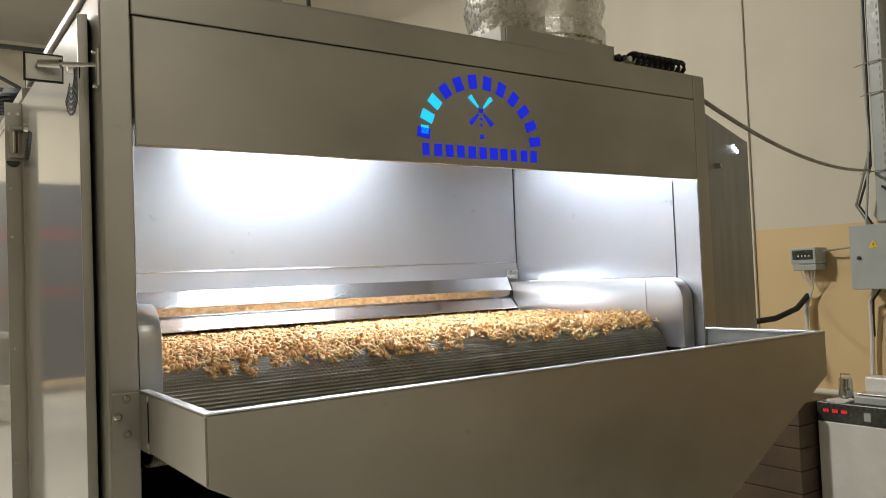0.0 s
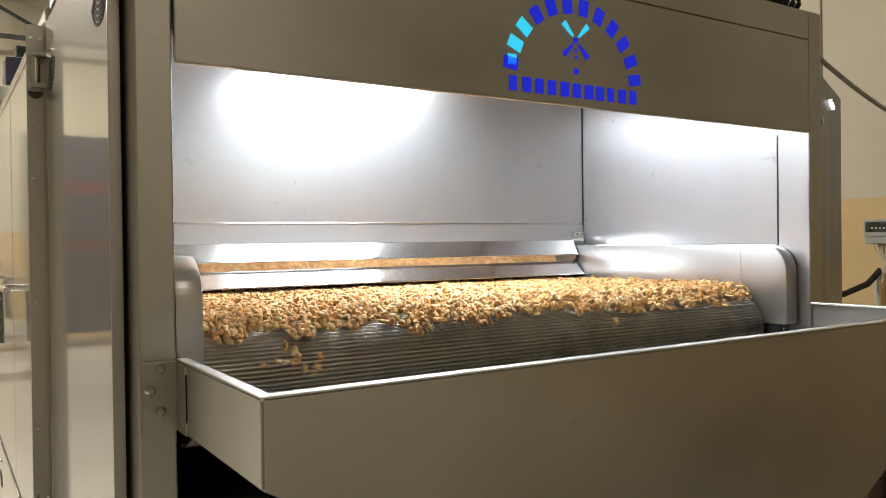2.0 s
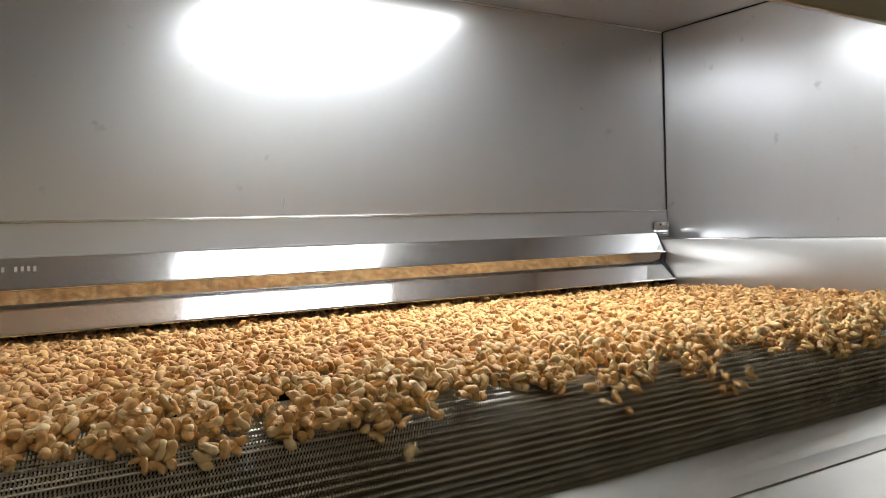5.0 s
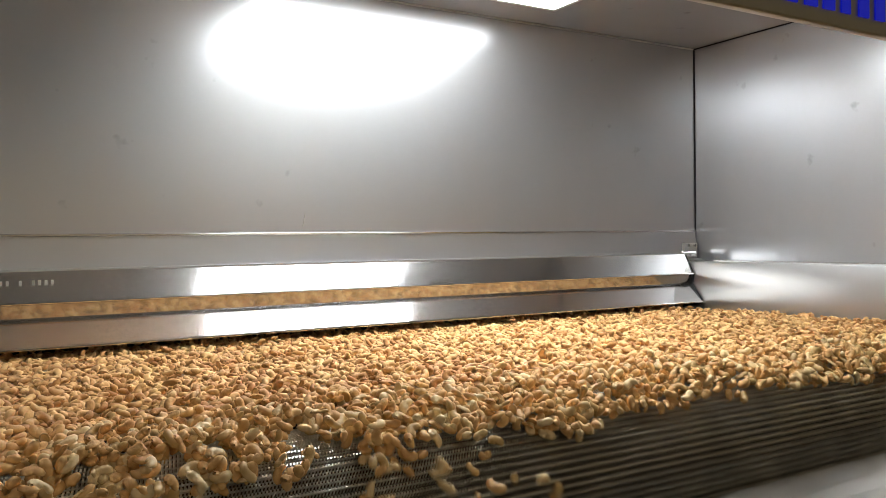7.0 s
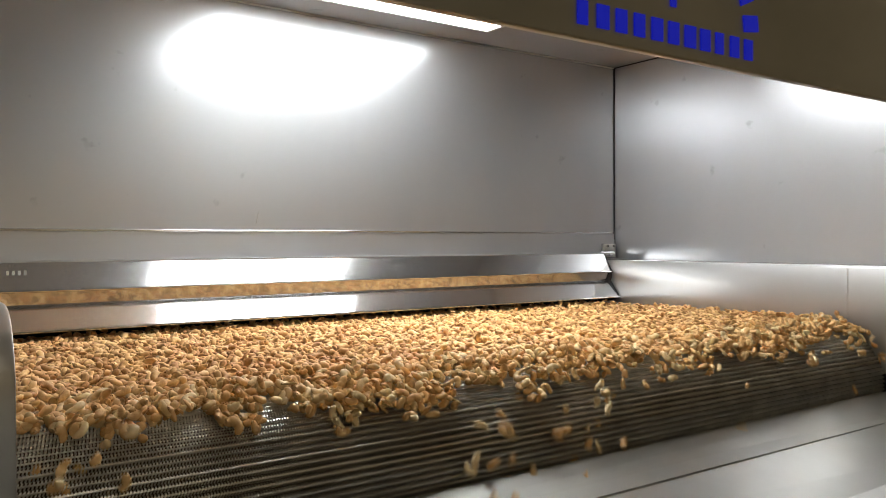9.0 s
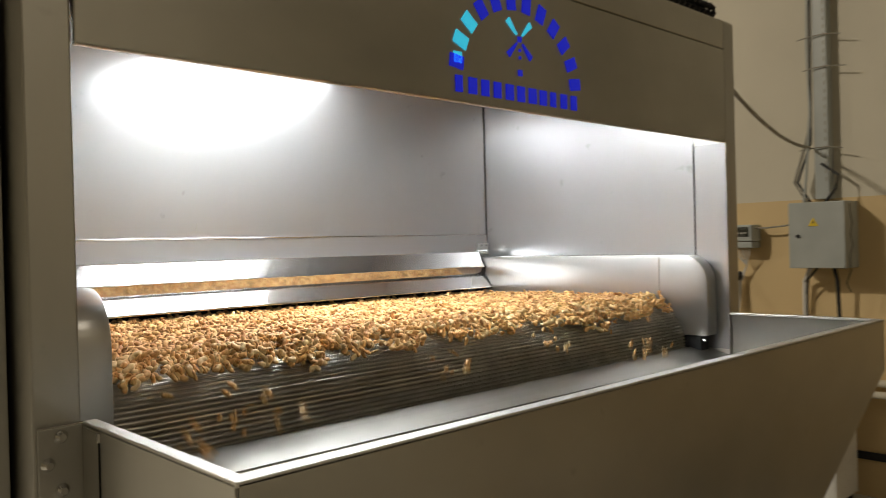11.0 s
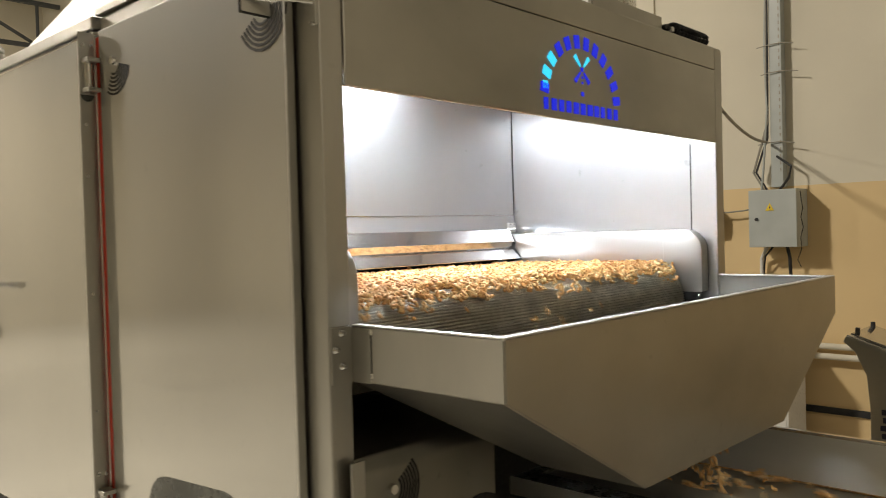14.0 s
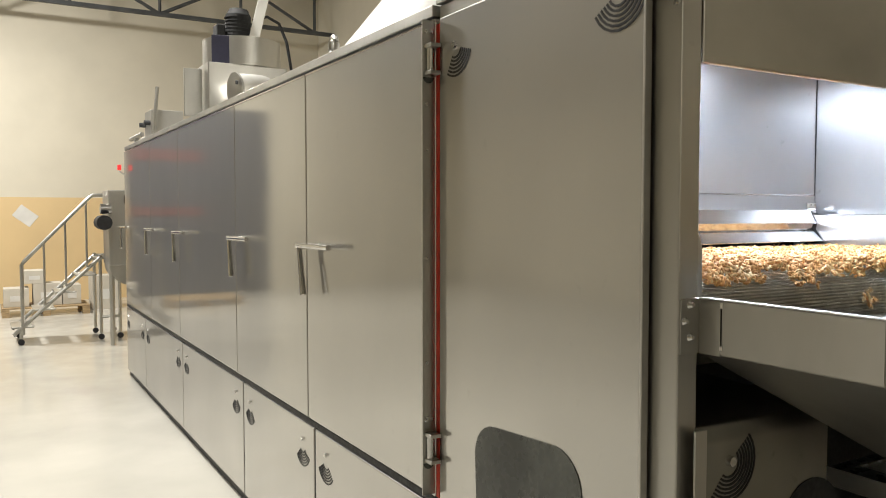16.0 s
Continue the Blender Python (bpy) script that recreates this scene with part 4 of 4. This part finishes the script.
part("trough_floor", box((1.06, -1.3, 0.765), (1.52, 0.18, 0.775)), STEEL, tk)
part("trough_wall", plate([(1.06, 0.19, 0.838), (1.085, 0.19, 0.77), (1.085, -1.3, 0.77), (1.06, -1.3, 0.838)], 0.003), STEEL, tk)
# Far wall paled in place of the bright hall it reflects.
part("trough_wall", plate([(1.49, -1.3, 0.772), (1.49, 0.19, 0.772), (1.56, 0.19, 0.914), (1.56, -1.3, 0.914)], 0.003), STEEL_PALE_LIT, tk)
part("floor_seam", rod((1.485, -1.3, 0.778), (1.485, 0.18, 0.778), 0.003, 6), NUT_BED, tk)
part("trough_wall", plate([(1.06, 0.18, 0.77), (1.5, 0.18, 0.77), (1.5, 0.19, 0.85), (1.06, 0.19, 0.85)], 0.003), STEEL, tk)
part("wall_rim", box((1.555, -1.3, 0.91), (1.572, 0.2, 0.92), 0.001), CHROME, tk)
for x in (0.85, 1.5):
    for y in (0.1, -1.2):
        leg = part("leg", box((x - 0.025, y - 0.025, 0.02), (x + 0.025, y + 0.025, 0.764), 0.003), STEEL, tk)
        part("foot", rod((x, y, 0), (x, y, 0.02), 0.04, 12), RUBBER, leg)

# ---- cashew nuts ----
rng = np.random.default_rng(7)


def nut_mesh(bend, length, fat, thick=0.8, half=False, rings=7, seg=6):
    """Verts and faces of one kidney-shaped nut, lying flat about the origin, one lobe fuller than the other;
    half: a split nut, flat below. The caps are triangle fans."""
    v, f = [], []
    r = length / (2 * math.sin(radians(bend / 2)))
    for i in range(rings):
        u = i / (rings - 1)
        a = radians(bend * (u - 0.5))
        w = fat * (1 - 0.95 * abs(2 * u - 1) ** 3.0) ** 0.5 * (1.0 + 0.42 * (0.5 - u)) * (1 - 0.14 * math.exp(-((u - 0.52) / 0.16) ** 2))
        c = np.array([r * math.sin(a), r * math.cos(a) - r * math.cos(radians(bend / 4)), 0])
        n = np.array([math.sin(a), math.cos(a), 0])
        for k in range(seg):
            t = 2 * math.pi * k / seg
            up = max(math.sin(t), -0.12) if half else math.sin(t)
            v.append(c + w * (math.cos(t) * n + thick * up * np.array([0, 0, 1])))
    for i in range(rings - 1):
        for k in range(seg):
            f.append((i * seg + k, i * seg + (k + 1) % seg, (i + 1) * seg + (k + 1) % seg, (i + 1) * seg + k))
    for base, ks in ((0, range(1, seg - 2, 2)), ((rings - 1) * seg, range(1, seg - 2, 2))):
        for k in ks:
            f.append((base, base + k, base + k + 1, base + k + 2))
    return np.array(v), np.array(f)


SHAPES = ((165, 0.0180, 0.0064, 0.80), (185, 0.0170, 0.0062, 0.82), (140, 0.0188, 0.0060, 0.76), (155, 0.0155, 0.0060, 0.85),
          (115, 0.0165, 0.0064, 0.66, True), (160, 0.0172, 0.0062, 0.70, True), (80, 0.0125, 0.0062, 0.75), (60, 0.0090, 0.0046, 0.75))
KINDS = [nut_mesh(*k) for k in SHAPES]
KINDS_FINE = [nut_mesh(*(*k, False)[:5], 9, 8) for k in SHAPES[:7]]


def turns(n, tilt):
    yaw, pit, rol = rng.uniform(0, 2 * math.pi, n), rng.normal(0, tilt, n), rng.normal(0, tilt, n)
    out = np.empty((n, 3, 3))
    for i in range(n):
        out[i] = np.array(Euler((pit[i], rol[i], yaw[i])).to_matrix())
    return out


def scatter(name, places, kinds, tilt, parent=None):
    n = len(places)
    rot, pick, size = turns(n, tilt), rng.integers(0, len(kinds), n), rng.uniform(0.72, 0.98, n)
    vs, fs, base = [], [], 0
    for i in range(n):
        v, f = kinds[pick[i]]
        vs.append((v * size[i]) @ rot[i].T + places[i])
        fs.append(f + base)
        base += len(v)
    me = bpy.data.meshes.new(name)
    me.from_pydata(np.concatenate(vs).tolist(), [], np.concatenate(fs).tolist())
    me.polygons.foreach_set("use_smooth", [True] * len(me.polygons))
    me.materials.append(NUT)
    ob = new(name, me)
    ob.parent = parent
    return ob


BELT_TOP = ROLL_Z + R
SPEED = 0.010
EDGE = 0.155
X0, X1, YB = 0.057, 1.688, 1.06
SPLIT = 0.345


def grid_places(y0, y1, step, z, jz):
    gx, gy = np.meshgrid(np.arange(X0 + 0.008, X1 - 0.006, step), np.arange(y0, y1, step))
    p = np.stack([gx.ravel(), gy.ravel(), np.zeros(gx.size)], 1)
    p[:, :2] += rng.uniform(-0.5, 0.5, (len(p), 2)) * step
    p[:, 0] = np.clip(p[:, 0], X0 + 0.008, X1 - 0.008)
    p[:, 2] = z + rng.normal(0, jz, len(p)) - 0.006 * np.clip((p[:, 1] - 0.72) / 0.16, 0, 1)
    p[:, 2] -= [belt_drop(y) for y in p[:, 1]]
    return p


layer = thing("cashew_layer", "thick layer of roasted cashew nuts riding on the belt", "cashews")
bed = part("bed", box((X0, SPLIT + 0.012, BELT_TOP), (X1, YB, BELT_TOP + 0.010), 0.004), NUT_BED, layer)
for nm, z, jz, step in (("cashew_bulk", BELT_TOP + 0.007, 0.002, 0.0160), ("cashew_bulk", BELT_TOP + 0.017, 0.0035, 0.0122)):
    o = scatter(nm, grid_places(SPLIT, YB - 0.03, step, z, jz), KINDS, 0.42, layer)
    tagged(o, "golden roasted cashews", "", "", "stuff")

# loose nuts at the front that reach the edge and fall
FALLERS = []


def clump_mesh(name, n, spread, kinds, material):
    pl = rng.normal(0, 1, (n, 3)) * np.array([spread, spread, spread * 0.08])
    rot, vs, fs, base = turns(n, 0.6), [], [], 0
    for i in range(n):
        v, f = kinds[rng.integers(0, len(kinds))]
        vs.append((v * rng.uniform(0.78, 1.02)) @ rot[i].T + pl[i])
        fs.append(f + base)
        base += len(v)
    me = bpy.data.meshes.new(name)
    me.from_pydata(np.concatenate(vs).tolist(), [], np.concatenate(fs).tolist())
    me.polygons.foreach_set("use_smooth", [True] * len(me.polygons))
    me.materials.append(material)
    return me


SINGLES = [clump_mesh("cashew", 1, 0.0, KINDS_FINE, NUT_PALE if k % 3 == 0 else NUT) for k in range(40)]
prandom = random.Random(11)
for count, z, step in ((16, BELT_TOP + 0.007, 0.0415), (1, BELT_TOP + 0.018, 0.032), (11, BELT_TOP + 0.015, 0.0435)):
    for x, y, zz in grid_places(EDGE - 0.004, SPLIT, step, z, 0.003):
        edge = EDGE + 0.024 * noise.noise((x * 4.2, 1.7, 0)) + 0.012 * noise.noise((x * 19, 5.1, 0)) + prandom.uniform(-0.006, 0.006)
        if y < edge - 0.004:
            continue
        if count == 1:
            ob = new("cashew", SINGLES[prandom.randrange(40)])
            tagged(ob, "roasted cashew nut at the edge of the belt", "cashew", "loose cashews")
        else:
            ob = thing("cashew_cluster", "small cluster of roasted cashew nuts at the belt edge", "cashew cluster", "cashew clusters")
            ob.empty_display_size = 0.01
            for _ in range(count):
                s = 0.023
                nut = new("cashew", SINGLES[prandom.randrange(40)])
                nut.parent = ob
                nut.matrix_basis = pose(prandom.uniform(-s, s), prandom.uniform(-s, s), prandom.gauss(0, 0.0035), prandom.gauss(0, 22), prandom.gauss(0, 22), prandom.uniform(0, 360))
        ob.matrix_basis = pose(x, y, zz, belt_lean(y))
        FALLERS.append((ob, x, y, zz, edge))


# nuts already lying in the take-off trough
pile = grid_places(-0.5, 0.12, 0.026, 0.0, 0.002)
pile[:, 2] = 0.781 + rng.uniform(0, 0.004, len(pile))
pile = pile[(pile[:, 0] > 1.09) & (pile[:, 0] < 1.47)]
pile = pile[rng.uniform(0, 1, len(pile)) < np.clip(1.0 - np.hypot((pile[:, 0] - 1.3) / 0.28, (pile[:, 1] + 0.2) / 0.36), 0, 1) * 0.10]
heap = scatter("cashew_heap", pile, KINDS, 0.5)
tagged(heap, "scattered cashew nuts lying in the steel trough", "cashews", "", "stuff")


# ---- what moves ----
def fall_rows(x, y, z, edge, seed):
    r = random.Random(seed)
    yaw, spin = 0.0, r.uniform(40, 85) * r.choice((-1, 1))
    leave = (y - edge) / SPEED
    rows = [(0.0, pose(x, y, z, belt_lean(y), 0, yaw))]

    def drift(t):
        at = y - SPEED * t
        return pose(x, at, z + belt_drop(y) - belt_drop(at), belt_lean(at), 0, yaw)
    if leave > 17:
        return rows + [(0.5, drift(0.5)), (8.0, drift(8.0)), (15.5, drift(15.5)), (16.0, drift(16.0))]
    if leave > 1.2:
        rows.append((0.5, drift(0.5)))
        k = 3.0
        while k < leave - 1.0:
            rows.append((k, drift(k)))
            k += 3.0
        rows.append((leave - 0.4, drift(leave - 0.4)))
    if leave > 0.05:
        rows.append((leave, drift(leave)))
    else:
        leave = 0.0
    vy = r.uniform(0.16, 0.42)
    t, out = leave, []
    for dt, round_by, a in ((0.14, 42, 44), (0.10, 58, 62), (0.08, 78, 84)):
        t += dt
        p = (ROLL_Y - (R + 0.01) * math.sin(radians(round_by)), ROLL_Z + (R + 0.01) * math.cos(radians(round_by)))
        out.append((t, p, a))
    vz, step, turn = -0.42, 0.06, 84
    dx = 0.0
    floor_z = 1.13 + max(0.0, 0.50 - x) * 0.54 + max(0.0, x - 1.24) * 0.54
    while p[1] > floor_z:
        t += step
        vz -= 9.81 * step
        p = (max(-0.33, p[0] - vy * step), p[1] + (vz + 4.9 * step) * step)
        p = (min(p[0], 0.085 - max(0.0, 1.303 - p[1]) * 0.78), p[1])
        turn += spin * 0.6
        out.append((t, p, turn))
    for t2, q, a in out:
        rows.append((t2, pose(x, q[0], q[1], a, 0.4 * (a if spin > 0 else -a), yaw)))
    ox = 1.02 + (x - X0) / (X1 - X0) * 0.2
    rows.append((t + 0.16, pose((x + ox) / 2, -0.24, 1.06 + 0.45 * (floor_z - 1.06), turn + 40, 20, yaw)))
    rows.append((t + 0.32, pose(ox, -0.26, 1.02, turn + 80, 40, yaw)))
    rx, ry = 1.12 + 0.33 * r.random(), -0.30 + 0.28 * r.random()
    rows.append((t + 0.46, pose(0.5 * (ox + rx), 0.5 * (ry - 0.26), 0.90, turn + 120, 60, yaw)))
    rows.append((t + 0.56, pose(rx, ry, 0.785 + 0.012 * r.random(), turn + 180, 30, yaw)))
    far, t = -1.27 + 0.3 * r.random(), rows[-1][0]
    last = pose(rx, far, 0.785 + 0.012 * r.random(), turn + 180, 30, yaw)
    rows.append((t + (ry - far) / 0.9, last))
    if rows[-1][0] < 15.9:
        rows.append((rows[-1][0] + 0.1, last))
        rows.append((16.0, last))
    return rows


def motions():
    walk(layer, [(t, pose(0, -SPEED * t, 0)) for t in (0, 0.5, 4, 8, 12, 15.5, 16)])
    walk(belt, [(t, pose(0, ROLL_Y, ROLL_Z, math.degrees(SPEED * t / R), 0, 0)) for t in (0, 0.5, 4, 8, 12, 15.5, 16)])
    for i, (ob, x, y, z, edge) in enumerate(FALLERS):
        rows = fall_rows(x, y, z, edge, i)
        walk(ob, rows)
        leave = max(0.0, (y - edge) / SPEED)
        if leave > 15.5:
            continue
        r = random.Random(i + 500)
        for nut in ob.children:
            # the nuts of a cluster part from one another as they drop
            a = nut.matrix_basis.copy()
            o = a.translation
            b = pose(3.2 * o.x + r.uniform(-0.012, 0.012), 2.2 * o.y, 9.0 * o.z + r.uniform(-0.02, 0.02), r.uniform(-70, 70), r.uniform(-70, 70), r.uniform(0, 80)) @ a.to_3x3().to_4x4()
            c = pose(1.6 * o.x, 1.6 * o.y, 0.4 * o.z, r.uniform(-40, 40), r.uniform(-40, 40), r.uniform(0, 80)) @ b.to_3x3().to_4x4()
            walk(nut, ([(0.0, a)] if leave > 0.1 else []) + [(max(0.0, leave), a), (leave + 0.42, b), (leave + 0.75, c)] + ([(16.0, c)] if leave < 15.1 else []))


motions()
